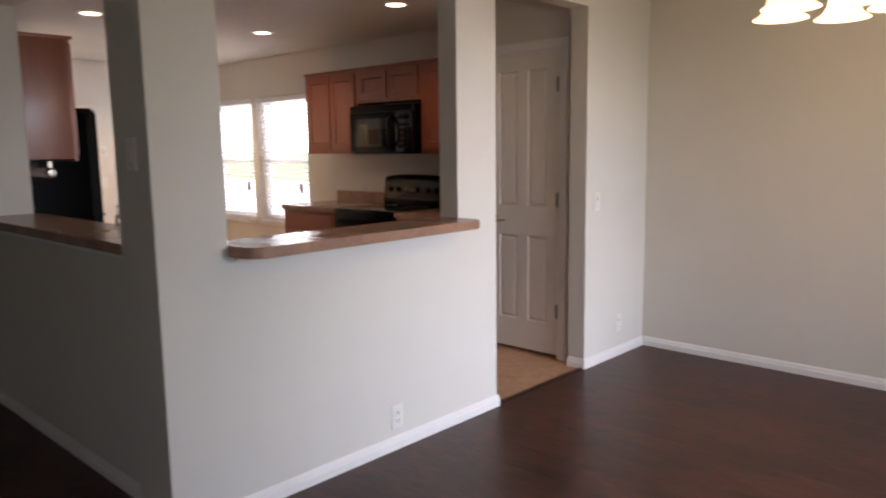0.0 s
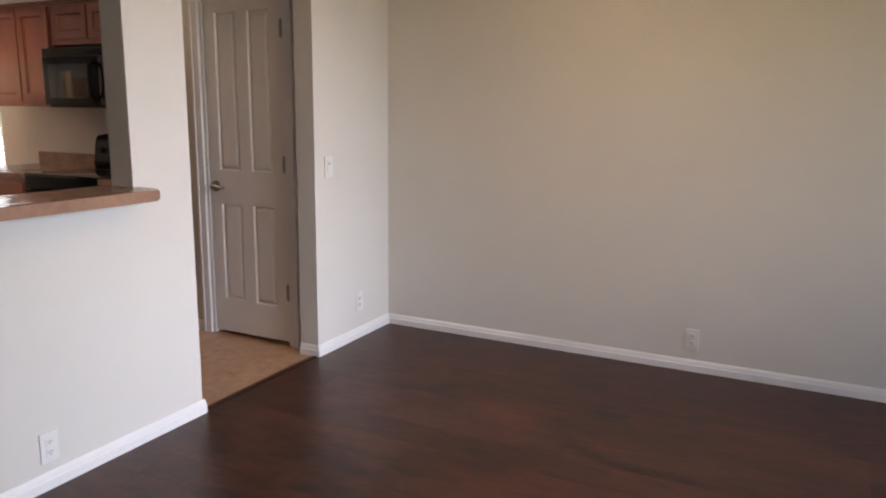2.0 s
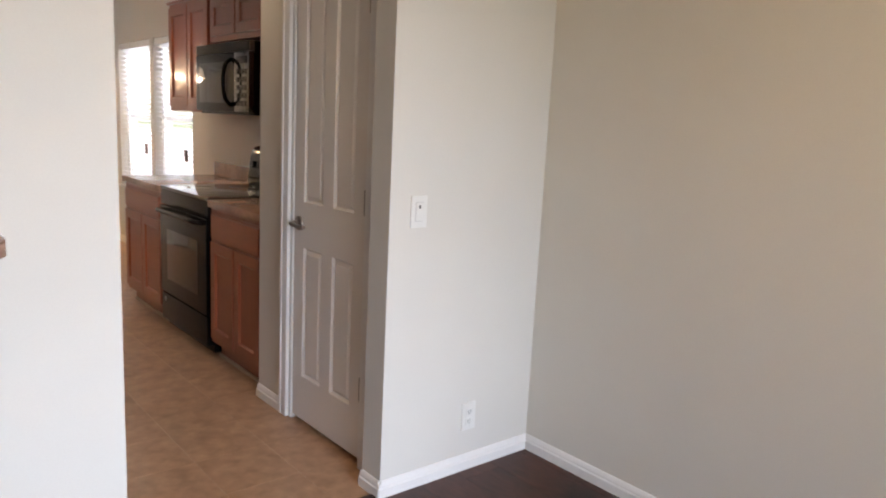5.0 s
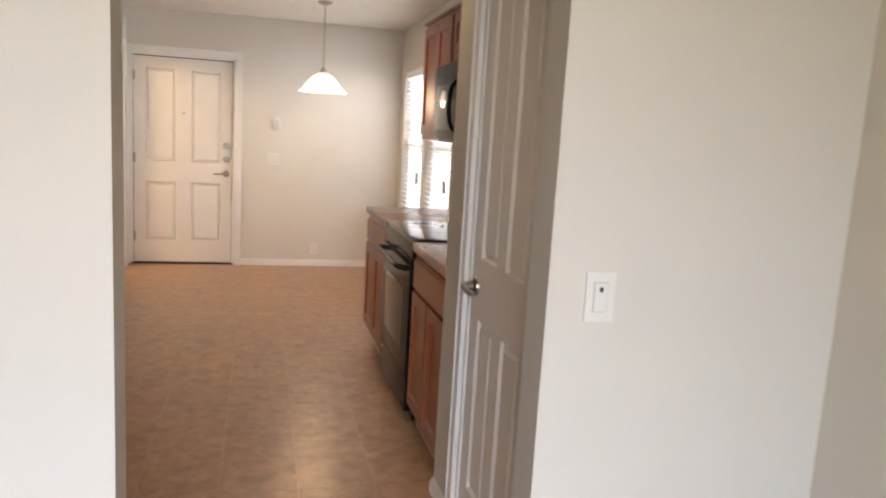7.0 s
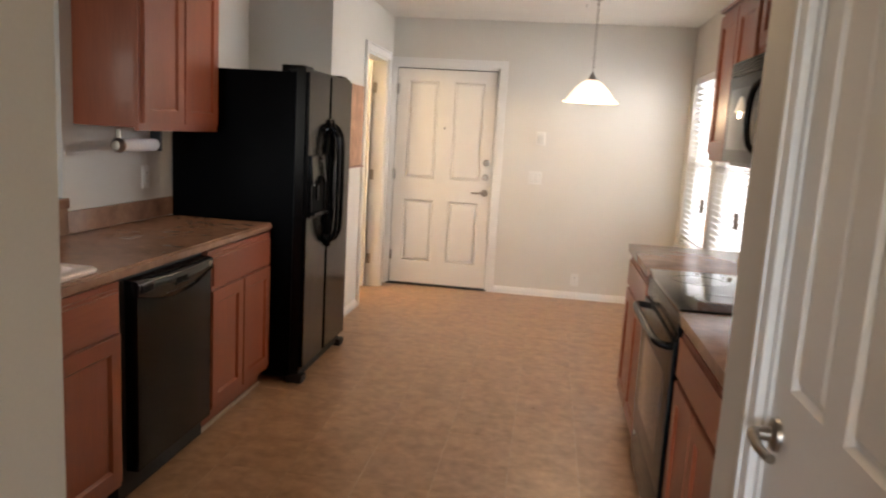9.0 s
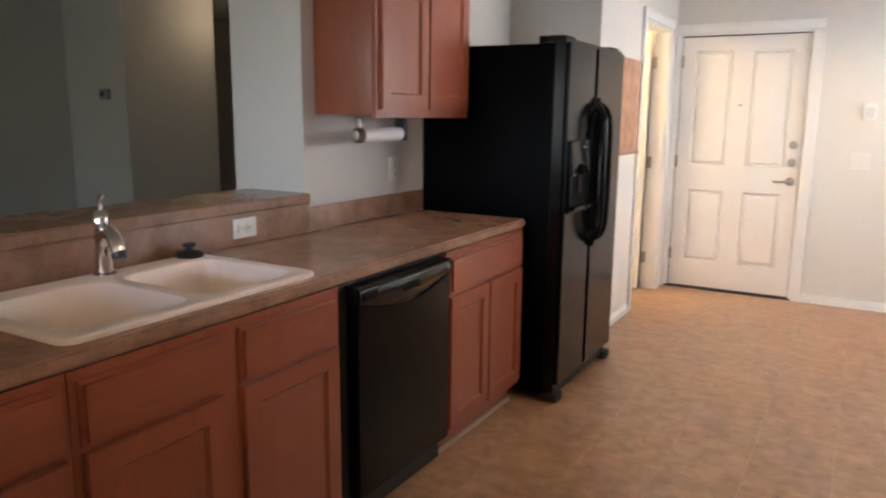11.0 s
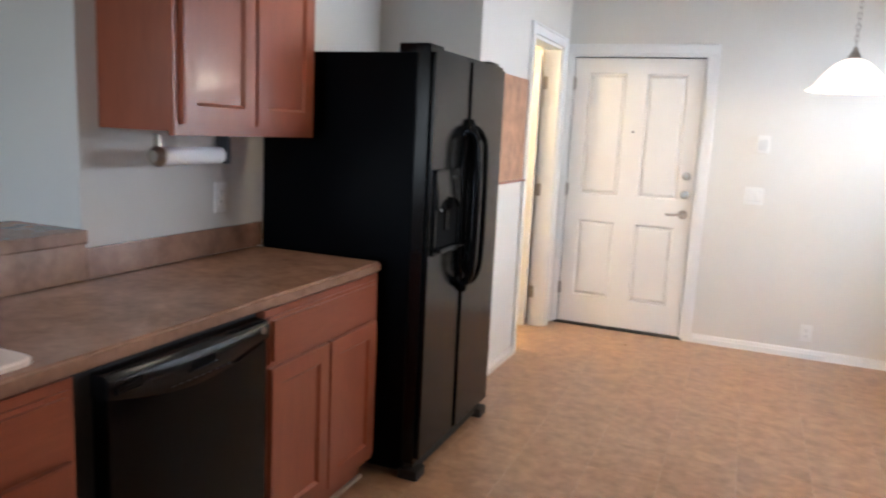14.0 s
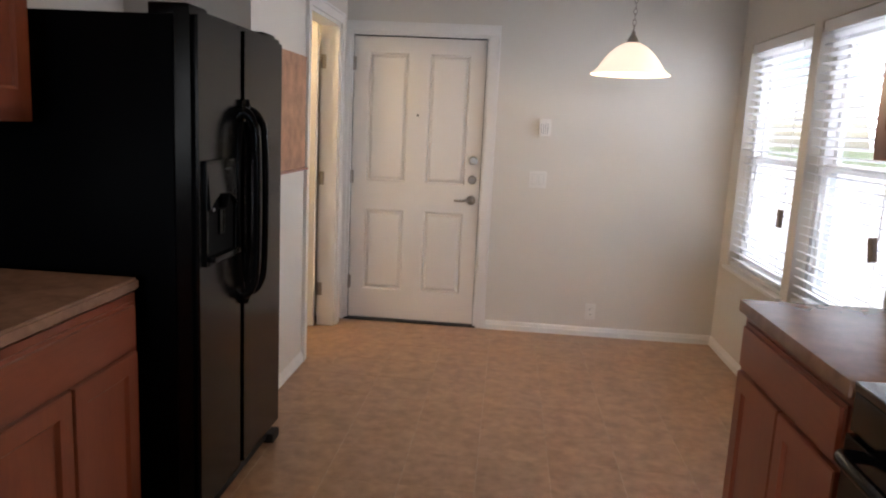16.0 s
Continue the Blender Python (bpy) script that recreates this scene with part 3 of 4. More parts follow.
# ---- paper towel holder ----
th = thing("paper_towel_holder", pose(-1.38, 2.42, 1.306), "brushed nickel under-cabinet holder with paper towel roll", "towel holder")
part("knob", lathe(bmesh.new(), ((0, -0.02), (0.02, -0.018), (0.032, -0.004), (0.034, 0.008), (0.028, 0.016), (0.0, 0.017)), pose(0, 0, 0, -90)), NICKEL, th)
part("roll", lathe(bmesh.new(), ((0.011, 0.02), (0.0285, 0.02), (0.029, 0.024), (0.029, 0.296), (0.0285, 0.30), (0.011, 0.30)), pose(0, 0, 0, -90)), PAPER, th, "nearly used-up white paper towel roll")
part("rod", lathe(bmesh.new(), ((0, 0.0), (0.006, 0), (0.006, 0.33), (0, 0.33)), pose(0, 0, 0, -90)), NICKEL, th)
part("bracket", boxes((-0.012, 0.012, 0.0, 0.012, 0.0, 0.071), bevel=0.003), NICKEL, th)
part("bracket", boxes((-0.028, 0.028, 0.308, 0.326, -0.03, 0.072), bevel=0.006), RUBBER, th, "black end bracket")

# ---- dishwasher ----
dw = thing("dishwasher", west(1.772, -0.935), "black built-in dishwasher beside the sink cabinet", "dishwasher")
# tub widened past the door; its black stands in for side-gap shade
part("tub", boxes((-0.038, 0.612, 0.03, 0.56, 0.02, 0.862)), RUBBER, dw)
part("door_panel", boxes((0.012, 0.594, -0.022, 0.028, 0.125, 0.846), bevel=0.006), BLACK, dw)
part("toe_panel", boxes((0.012, 0.594, 0.04, 0.055, 0.01, 0.12), bevel=0.003), RUBBER, dw)


def dw_console():
    bm = bmesh.new()
    n = 16
    rows = []
    for i in range(n + 1):
        u = i / n
        x = 0.010 + 0.586 * u
        s = math.sin(math.pi * u)
        low = 0.797 - 0.048 * s
        rows.append([bm.verts.new(p) for p in ((x, 0.028, low), (x, -0.024, low), (x, -0.030 - 0.009 * s, low + 0.008), (x, -0.031 - 0.008 * s, 0.838), (x, -0.024 - 0.004 * s, 0.853), (x, 0.028, 0.856))])
    for a, b in zip(rows, rows[1:]):
        for k in range(6):
            j = (k + 1) % 6
            bm.faces.new((a[k], b[k], b[j], a[j]))
    bm.faces.new(rows[0])
    bm.faces.new(rows[-1][::-1])
    return bm


con = part("control_panel", dw_console(), BLACKGLOSS, dw, angle=65)
part("latch_recess", boxes((0.26, 0.35, -0.0402, -0.034, 0.803, 0.824), bevel=0.004), VOID, con)
part("latch_lip", boxes((0.252, 0.358, -0.046, -0.036, 0.795, 0.8025), bevel=0.002), BLACKGLOSS, con)
vnt = part("vent", boxes((0.026, 0.104, -0.0365, -0.028, 0.808, 0.840), bevel=0.003), BLACKGLOSS, dw)
for _k in range(3):
    part("slat_gap", boxes((0.032, 0.098, -0.0372, -0.035, 0.812 + _k * 0.008, 0.816 + _k * 0.008)), VOID, vnt)
part("badge", lathe(bmesh.new(), ((0, 0), (0.011, 0), (0.011, 0.003), (0, 0.004)), pose(0.565, -0.032, 0.83, 90)), NICKEL, dw, "small round metal badge")
for k in range(9):
    part("marking", boxes((0.19 + k * 0.026, 0.204 + k * 0.026, -0.0408 if 2 < k < 6 else -0.0402, -0.034, 0.776, 0.7785)), GREYPL, con)

# ---- refrigerator ----
fr = thing("refrigerator", pose(-0.77, 3.184, 0, 0, 0, 90), "black side-by-side refrigerator with ice dispenser", "refrigerator")
FW, FH = 0.855, 1.737
part("body", boxes((0.006, FW - 0.006, 0.075, 0.774, 0.03, FH - 0.02), bevel=0.006), BLACKSIDE, fr)


def fr_door(x0, x1):
    bm = boxes((x0, x1, 0.0, 0.068, 0.075, FH))
    up = [e for e in bm.edges if all(v.co.y < 0.001 for v in e.verts)]
    bmesh.ops.bevel(bm, geom=up, offset=0.018, segments=4, affect="EDGES")
    return bm


SPL = 0.39
fz = part("freezer_door", fr_door(0.0, SPL - 0.003), BLACKTEX, fr)
fd = part("fridge_door", fr_door(SPL + 0.003, FW), BLACKTEX, fr)
part("door_gasket", boxes((0.015, FW - 0.015, 0.066, 0.077, 0.09, FH - 0.015)), RUBBER, fr)


def fr_handle(x, sgn):
    """A bowed bar on thick tapering ends."""
    bm = bmesh.new()
    pts = curve_pts(((x, 0.004, 1.42), (x + sgn * 0.004, -0.022, 1.435), (x + sgn * 0.008, -0.052, 1.41), (x + sgn * 0.010, -0.068, 1.345), (x + sgn * 0.010, -0.072, 1.085),
                     (x + sgn * 0.010, -0.068, 0.87), (x + sgn * 0.008, -0.052, 0.805), (x + sgn * 0.004, -0.022, 0.78), (x, 0.004, 0.795)), 8)
    n = len(pts) - 1
    tube(bm, pts, [0.013 + 0.017 * max(0.0, 1 - min(i, n - i) / 17) for i in range(n + 1)], 14)
    return bm


part("handle", fr_handle(SPL - 0.033, -1), BLACK, fz)
part("handle", fr_handle(SPL + 0.033, 1), BLACK, fd)


def handle_shroud(sgn):
    """Half of the pointed oval surround in which the handles end, with a long slot along the gap between the doors."""
    bm = bmesh.new()
    zc, hh, n = 1.108, 0.374, 28
    rows = []
    for k in range(n + 1):
        u = -1 + 2 * k / n
        z = zc + hh * u
        wide = 0.012 + 0.068 * (1 - abs(u) ** 2.4) ** 0.75
        slot = 0.052 * max(0.0, 1 - (abs(u) / 0.76) ** 9) ** 0.5 if abs(u) < 0.76 else 0.0
        slot = min(slot, wide - 0.012) + 0.0032
        rows.append([bm.verts.new((SPL + sgn * x, y, z)) for x, y in ((slot, 0.002), (slot, -0.012), (wide - 0.006, -0.022), (wide, -0.012), (wide, 0.002))])
    for a, b in zip(rows, rows[1:]):
        for k in range(5):
            j = (k + 1) % 5
            bm.faces.new((a[k], b[k], b[j], a[j]))
    bm.faces.new(rows[0])
    bm.faces.new(rows[-1][::-1])
    return bm


part("handle_shroud", handle_shroud(-1), BLACK, fz)
part("handle_shroud", handle_shroud(1), BLACK, fd)


def arched_panel(x0, x1, z0, z1, rise, y0, y1, lean=0.0):
    """An upright plate whose lower edge arches up in the middle."""
    bm = bmesh.new()
    n = 12
    rows = []
    for i in range(n + 1):
        u = i / n
        x = x0 + (x1 - x0) * u
        zl = z0 + rise * math.sin(math.pi * u) ** 0.7
        rows.append([bm.verts.new(p) for p in ((x, y0, zl), (x, y0 + lean, z1), (x, y1, z1), (x, y1, zl))])
    for a, b in zip(rows, rows[1:]):
        for k in range(4):
            j = (k + 1) % 4
            bm.faces.new((a[k], b[k], b[j], a[j]))
    bm.faces.new(rows[0])
    bm.faces.new(rows[-1][::-1])
    return bm


dp = part("dispenser_frame", boxes((0.046, 0.060, -0.012, 0.02, 0.935, 1.278), (0.292, 0.308, -0.012, 0.02, 0.935, 1.278), (0.060, 0.292, -0.012, 0.02, 1.266, 1.278), (0.060, 0.292, -0.014, 0.02, 0.935, 0.948), bevel=0.004), BLACK, fz)
part("cavity", boxes((0.060, 0.292, -0.0025, 0.001, 0.948, 1.19)), VOID, dp)
part("control_strip", arched_panel(0.060, 0.292, 1.118, 1.266, 0.05, -0.020, 0.0, 0.010), BLACKTEX, dp)
part("drip_tray", boxes((0.062, 0.290, -0.034, 0.0, 0.948, 0.966), bevel=0.005), BLACKTEX, dp)
part("nozzle", lathe(bmesh.new(), ((0, 0), (0.014, 0), (0.022, 0.05), (0, 0.05)), pose(0.176, -0.016, 1.118)), VOID, dp)
part("paddle", boxes((0.156, 0.196, -0.012, -0.003, 1.03, 1.11), bevel=0.003), BLACK, dp)
part("indicator", lathe(bmesh.new(), ((0, 0), (0.006, 0), (0.005, 0.003), (0, 0.003)), pose(0.12, -0.004, 1.115, 90), 12), PALEGREY, dp)
part("marking", boxes((0.20, 0.25, -0.0125, -0.008, 1.243, 1.247)), GREYPL, dp)
part("hinge_cap", boxes((0.02, 0.16, 0.03, 0.16, FH - 0.0215, FH + 0.016), bevel=0.009, seg=3), BLACK, fr)
part("hinge_cap", boxes((FW - 0.16, FW - 0.02, 0.03, 0.16, FH - 0.0215, FH + 0.016), bevel=0.008), BLACK, fr)
part("grille", boxes((0.03, FW - 0.03, 0.03, 0.075, 0.022, 0.07), bevel=0.004), RUBBER, fr)
for _x in (0.0, FW - 0.09):
    part("foot", boxes((_x, _x + 0.09, 0.0, 0.09, 0.0, 0.045), bevel=0.012), RUBBER, fr)
for _x in (0.1, FW - 0.1):
    part("roller", lathe(bmesh.new(), ((0, -0.015), (0.03, -0.015), (0.03, 0.015), (0, 0.015)), pose(_x, 0.6, 0.03, 0, 90)), RUBBER, fr)

# ---- range ----
rg = thing("kitchen_range", pose(0.982, 2.612, 0, 0, 0, -90) @ Matrix.Diagonal((1.012, 1.09, 1, 1)), "black freestanding electric range with glass cooktop", "stove")
part("body", boxes((0.004, 0.756, 0.03, 0.62, 0.02, 0.895)), BLACKTEX, rg)
part("cooktop", boxes((0.003, 0.757, -0.005, 0.56, 0.897, 0.918), bevel=0.004), BLACKGLASS, rg)
for _x, _y, _r in ((0.2, 0.15, 0.10), (0.56, 0.15, 0.085), (0.2, 0.41, 0.075), (0.56, 0.41, 0.10)):
    part("burner_ring", lathe(bmesh.new(), ((_r - 0.003, 0), (_r - 0.003, 0.0008), (_r, 0.0008), (_r, 0)), pose(_x, _y, 0.9178), 40), GREYPL, rg)
ovd = part("oven_door", boxes((0.008, 0.752, -0.012, 0.03, 0.245, 0.80), bevel=0.006), BLACK, rg)
part("window", boxes((0.13, 0.63, -0.0135, -0.010, 0.34, 0.66), bevel=0.001), BLACKGLASS, ovd)
part("handle", tube(bmesh.new(), curve_pts(((0.07, -0.01, 0.77), (0.08, -0.045, 0.775), (0.16, -0.058, 0.778), (0.38, -0.062, 0.78), (0.60, -0.058, 0.778), (0.68, -0.045, 0.775), (0.69, -0.01, 0.77))), 0.014), BLACK, ovd)
part("trim_strip", boxes((0.006, 0.754, -0.004, 0.03, 0.805, 0.895), bevel=0.004), BLACK, rg)
drw = part("storage_drawer", boxes((0.008, 0.752, -0.008, 0.03, 0.065, 0.235), bevel=0.006), BLACK, rg)
part("badge", lathe(bmesh.new(), ((0, 0), (0.012, 0), (0.012, 0.002), (0, 0.003)), pose(0.08, -0.0082, 0.20, 90)), NICKEL, drw)


def backguard():
    bm = bmesh.new()
    prof = ((0.545, 0.90), (0.528, 0.94), (0.535, 0.99), (0.548, 1.10), (0.56, 1.145), (0.575, 1.165), (0.60, 1.168), (0.62, 1.16), (0.62, 0.90))
    n = 12
    rows = []
    for i in range(n + 1):
        u = i / n
        crown = 0.022 * (1 - (2 * u - 1) ** 4)
        rows.append([bm.verts.new((0.004 + 0.752 * u, y, z + (crown if z > 1.05 else 0))) for y, z in prof])
    for a, b in zip(rows, rows[1:]):
        for k in range(len(prof)):
            j = (k + 1) % len(prof)
            bm.faces.new((a[k], b[k], b[j], a[j]))
    bm.faces.new(rows[0])
    bm.faces.new(rows[-1][::-1])
    return bm


bg = part("backguard", backguard(), BLACKGLOSS, rg)
for _x in (0.09, 0.19, 0.57, 0.67):
    part("knob", lathe(bmesh.new(), ((0, 0), (0.024, 0), (0.021, 0.022), (0, 0.024)), pose(_x, 0.541, 1.055, 84)), BLACK, bg)
part("clock_display", boxes((0.30, 0.46, 0.530, 0.540, 1.03, 1.08), bevel=0.002), BLACKGLASS, bg)

# ---- microwave ----
mw = thing("microwave", pose(1.235, 2.67, 0, 0, 0, -90) @ Matrix.Diagonal((1.05, 1.08, 1, 1)), "black over-the-range microwave under the short cabinet", "microwave")
part("case", boxes((0.003, 0.752, 0.03, 0.402, 1.378, 1.797), bevel=0.004), BLACK, mw)
mdo = part("door", boxes((0.003, 0.56, -0.002, 0.028, 1.395, 1.735), bevel=0.006), BLACK, mw)
part("window", boxes((0.06, 0.46, -0.0035, 0.0, 1.445, 1.685), bevel=0.001), BLACKGLASS, mdo)
part("handle", tube(bmesh.new(), curve_pts(((0.525, -0.002, 1.70), (0.53, -0.04, 1.66), (0.532, -0.052, 1.565), (0.53, -0.04, 1.47), (0.525, -0.002, 1.43))), 0.011), BLACK, mdo)
cp = part("control_panel", boxes((0.564, 0.752, -0.002, 0.028, 1.395, 1.735), bevel=0.005), BLACKGLASS, mw)
part("display", boxes((0.59, 0.725, -0.004, 0.0, 1.67, 1.71), bevel=0.001), BLACK, cp)
for _i in range(5):
    for _j in range(3):
        part("key", boxes((0.592 + _j * 0.047, 0.628 + _j * 0.047, -0.0035, 0.0, 1.43 + _i * 0.045, 1.458 + _i * 0.045), bevel=0.001), BLACK, cp)
vt = part("vent", boxes((0.003, 0.752, 0.004, 0.03, 1.738, 1.797)), RUBBER, mw)
for _i in range(5):
    part("slat", boxes((0.01, 0.745, -0.003, 0.006, 1.742 + _i * 0.011, 1.748 + _i * 0.011), bevel=0.001), BLACK, vt)

# ---- doors ----


def lever_set(parent, x, z, side, y=0.0):
    """A lever handle at (x, z); side: the way the lever points."""
    h = part("handle_rose", lathe(bmesh.new(), ((0, 0), (0.033, 0), (0.031, 0.008), (0.014, 0.014), (0.011, 0.045), (0, 0.046)), pose(x, y, z, 90)), NICKEL, parent, "brushed nickel handle")
    part("lever", tube(bmesh.new(), curve_pts(((x, y - 0.042, z), (x + side * 0.03, y - 0.05, z + 0.002), (x + side * 0.07, y - 0.05, z - 0.003), (x + side * 0.115, y - 0.044, z - 0.002))), [0.011] * 6 + [0.009] * 13, 10), NICKEL, h)


def hinge(parent, x, z, y=-0.004):
    part("hinge", boxes((x - 0.018, x + 0.018, y, y + 0.006, z - 0.045, z + 0.045), bevel=0.001), NICKEL, parent)
    part("hinge_pin", lathe(bmesh.new(), ((0, -0.05), (0.006, -0.05), (0.006, 0.05), (0, 0.05)), pose(x, y - 0.004, z), 10), NICKEL, parent)


def four_panels(w, h, sx, mid, lock0, lock1, bot, top):
    a = (w - mid) / 2
    return tuple((x0, x1, z0, z1) for x0, x1 in ((sx, a), (a + mid, w - sx)) for z0, z1 in ((bot, lock0), (lock1, h - top)))


def casing(parent, w, h, cw=0.066, t=0.017):
    """Moulded casing round an opening x 0..w, z 0..h, on the face y = 0."""
    for bm in (boxes((-cw, 0, -t, 0, 0, h), bevel=0.004), boxes((w, w + cw, -t, 0, 0, h), bevel=0.004), boxes((-cw, w + cw, -t, 0, h, h + cw), bevel=0.004)):
        part("casing", bm, TRIM, parent)
    for bm in (boxes((-cw - 0.001, -cw + 0.014, -t - 0.005, 0, 0, h + cw), bevel=0.003), boxes((w + cw - 0.014, w + cw + 0.001, -t - 0.005, 0, 0, h + cw), bevel=0.003),
               boxes((-cw + 0.014, w + cw - 0.014, -t - 0.005, 0, h + cw - 0.014, h + cw + 0.001), bevel=0.003)):
        part("casing_bead", bm, TRIM, parent)


def jamb(parent, w, h, depth, t=0.02):
    part("jamb", boxes((0, t, 0, depth, 0, h), (w - t, w, 0, depth, 0, h), (t, w - t, 0, depth, h - t, h)), TRIM, parent)


# front door in the north wall
d1 = tagged(new("door_1"), "white four-panel entry door, closed, with deadbolts", "door", "", "structure")
d1.matrix_basis = pose(-0.94, NY, 0)
DW_, DH_ = 0.96, 2.03
jamb(d1, DW_, DH_, 0.14)
casing(d1, DW_, DH_)
leaf = part("leaf", slab(0.910, 1.985, 0.044, four_panels(0.910, 1.985, 0.105, 0.145, 0.795, 0.995, 0.215, 0.105), groove=0.014, depth=0.016, raise_=0.026), DOORP, d1, m=pose(0.025, 0.022, 0.016), angle=12)
# unseen dark strip added in the leaf gap, for its shaded line
part("weatherstrip", boxes((0.0205, 0.0245, 0.032, 0.06, 0.016, 2.001), (0.9355, 0.9395, 0.032, 0.06, 0.016, 2.001), (0.0205, 0.9395, 0.032, 0.06, 2.0015, 2.0095)), RUBBER, d1)
for _z in (0.26, 1.02, 1.80):
    hinge(leaf, -0.002, _z)
for _z in (1.172, 1.039):
    part("deadbolt", lathe(bmesh.new(), ((0, 0), (0.031, 0), (0.030, 0.012), (0.02, 0.02), (0, 0.021)), pose(0.857, 0, _z, 90)), NICKEL, leaf, "brushed nickel deadbolt")
lever_set(leaf, 0.857, 0.896, -1)
part("peephole", lathe(bmesh.new(), ((0, 0), (0.008, 0), (0.007, 0.003), (0, 0.002)), pose(0.457, 0, 1.465, 90), 12), SLOT, leaf)
part("threshold", boxes((0.0, 0.96, -0.012, 0.10, 0.0, 0.012), bevel=0.003), RUBBER, d1, "dark metal threshold")

# pantry door, in the wall facing west
d2 = tagged(new("door_2"), "white four-panel pantry door, closed, with a lever handle", "door", "", "structure")
d2.matrix_basis = pose(PWX, PY1, 0, 0, 0, -90)
jamb(d2, 0.62, 2.05, 0.10)
casing(d2, 0.62, 2.05, 0.058)
leaf2 = part("leaf", slab(0.576, 2.01, 0.036, four_panels(0.576, 2.01, 0.088, 0.085, 0.80, 1.003, 0.207, 0.10), groove=0.011, depth=0.013, raise_=0.022), DOORP, d2, m=pose(0.022, 0.006, 0.02), angle=12)
for _z in (0.305, 1.055, 1.803):
    hinge(leaf2, 0.580, _z)
lever_set(leaf2, 0.05, 0.905, 1)

# laundry door: open into the closet, hung on the north jamb
d3 = tagged(new("door_3"), "white laundry door, wide open, with nickel hinges", "door", "", "structure")
d3.matrix_basis = pose(LWX, 5.125, 0, 0, 0, 90)
jamb(d3, 0.75, 2.05, 0.12)
casing(d3, 0.75, 2.05)
part("leaf", slab(0.72, 2.01, 0.036, four_panels(0.72, 2.01, 0.10, 0.10, 0.845, 1.01, 0.215, 0.10)), DOORP, d3, m=pose(0.68, 0.122, 0.012, 0, 0, 86), angle=12)
for _z in (0.26, 1.03, 1.80):
    part("hinge", boxes((0.722, 0.73, 0.085, 0.118, _z - 0.045, _z + 0.045), bevel=0.001), NICKEL, d3)

# ---- windows ----


def window(name, y0, y1):
    w = tagged(new(name), "white vinyl double-hung window over the nook", "window", "", "structure")
    w.matrix_basis = pose(EX, y0, WZ0)
    W, H = y1 - y0, WZ1 - WZ0
    # local x is outward, y along the wall
    fb = 0.045
    part("window_frame", boxes((0.07, 0.15, 0, fb, 0, H), (0.07, 0.15, W - fb, W, 0, H), (0.07, 0.15, fb, W - fb, 0, fb), (0.07, 0.15, fb, W - fb, H - fb, H), bevel=0.003), VINYLW, w)
    for z0, z1, x in ((fb, H / 2 + 0.02, 0.085), (H / 2 - 0.02, H - fb, 0.115)):
        s = part("sash", boxes((x, x + 0.028, fb, fb + 0.04, z0, z1), (x, x + 0.028, W - fb - 0.04, W - fb, z0, z1), (x, x + 0.028, fb + 0.04, W - fb - 0.04, z0, z0 + 0.045),
                               (x, x + 0.028, fb + 0.04, W - fb - 0.04, z1 - 0.04, z1), bevel=0.002), VINYLW, w)
        p = part("pane", boxes((x + 0.012, x + 0.016, fb + 0.038, W - fb - 0.038, z0 + 0.043, z1 - 0.038)), GLASS, s)
        p.visible_shadow = False
    part("window_sill", boxes((-0.028, 0.07, -0.03, W + 0.03, -0.018, 0.004), bevel=0.005), TRIM, w)
    return w


def blind(y0, y1, tilt):
    W = y1 - y0
    b = thing("window_blind", pose(EX + 0.035, y0 + 0.01, WZ0), "lowered white faux-wood window blind with open slats", "blind", "window blinds")
    H = WZ1 - WZ0
    w = W - 0.02
    part("headrail", boxes((-0.03, 0.025, 0, w, H - 0.06, H - 0.004), bevel=0.003), SLATM, b)
    part("bottom_rail", boxes((-0.024, 0.024, 0.004, w - 0.004, 0.012, 0.03), bevel=0.004), SLATM, b)
    n = 30
    me = None
    for i in range(n):
        z = 0.055 + i * (H - 0.13) / (n - 1)
        if me is None:
            bm = bmesh.new()
            prof = [(-0.025, -0.0015), (0.0, 0.0015), (0.025, -0.0015), (0.025, -0.004), (0.0, -0.0012), (-0.025, -0.004)]
            e = [[bm.verts.new((x, yy, zz)) for x, zz in prof] for yy in (0.006, w - 0.006)]
            for k in range(6):
                j = (k + 1) % 6
                bm.faces.new((e[0][k], e[0][j], e[1][j], e[1][k]))
            bm.faces.new(e[0])
            bm.faces.new(e[1][::-1])
            me = mesh_of("slat", bm, SLATM)
        s = new("slat", me)
        s.parent = b
        s.matrix_basis = pose(0, 0, z, 0, 14, 0)
    for yy in (0.12, w - 0.12):
        for xx in (-0.027, 0.027):
            part("ladder_cord", boxes((xx - 0.001, xx + 0.001, yy - 0.001, yy + 0.001, 0.03, H - 0.05)), SLATM, b)
    part("pull_cord", boxes((-0.034, -0.032, 0.10, 0.102, 0.46, H - 0.03)), SLATM, b)
    part("tassel", boxes((-0.011, 0.011, -0.02, 0.02, 0.0, 0.10), bevel=0.006), TASSEL, b, "brown wooden cord tassel", m=pose(-0.046, 0.101, 0.365, tilt, 0, 0))
    return b


for _i, (_a, _b2) in enumerate(WIN):
    window("window_%d" % (_i + 1), _a, _b2)
    blind(_a, _b2, (-14, 2)[_i])
w3 = tagged(new("window_3"), "wide white dining window", "window", "", "structure")
w3.matrix_basis = pose(-1.2, SY, 0.4)
part("window_frame", boxes((0, 0.06, -0.10, -0.04, 0, 1.8), (2.54, 2.6, -0.10, -0.04, 0, 1.8), (0.06, 2.54, -0.10, -0.04, 0, 0.06), (0.06, 2.54, -0.10, -0.04, 1.74, 1.8), (1.27, 1.33, -0.10, -0.04, 0.06, 1.74)), VINYLW, w3)

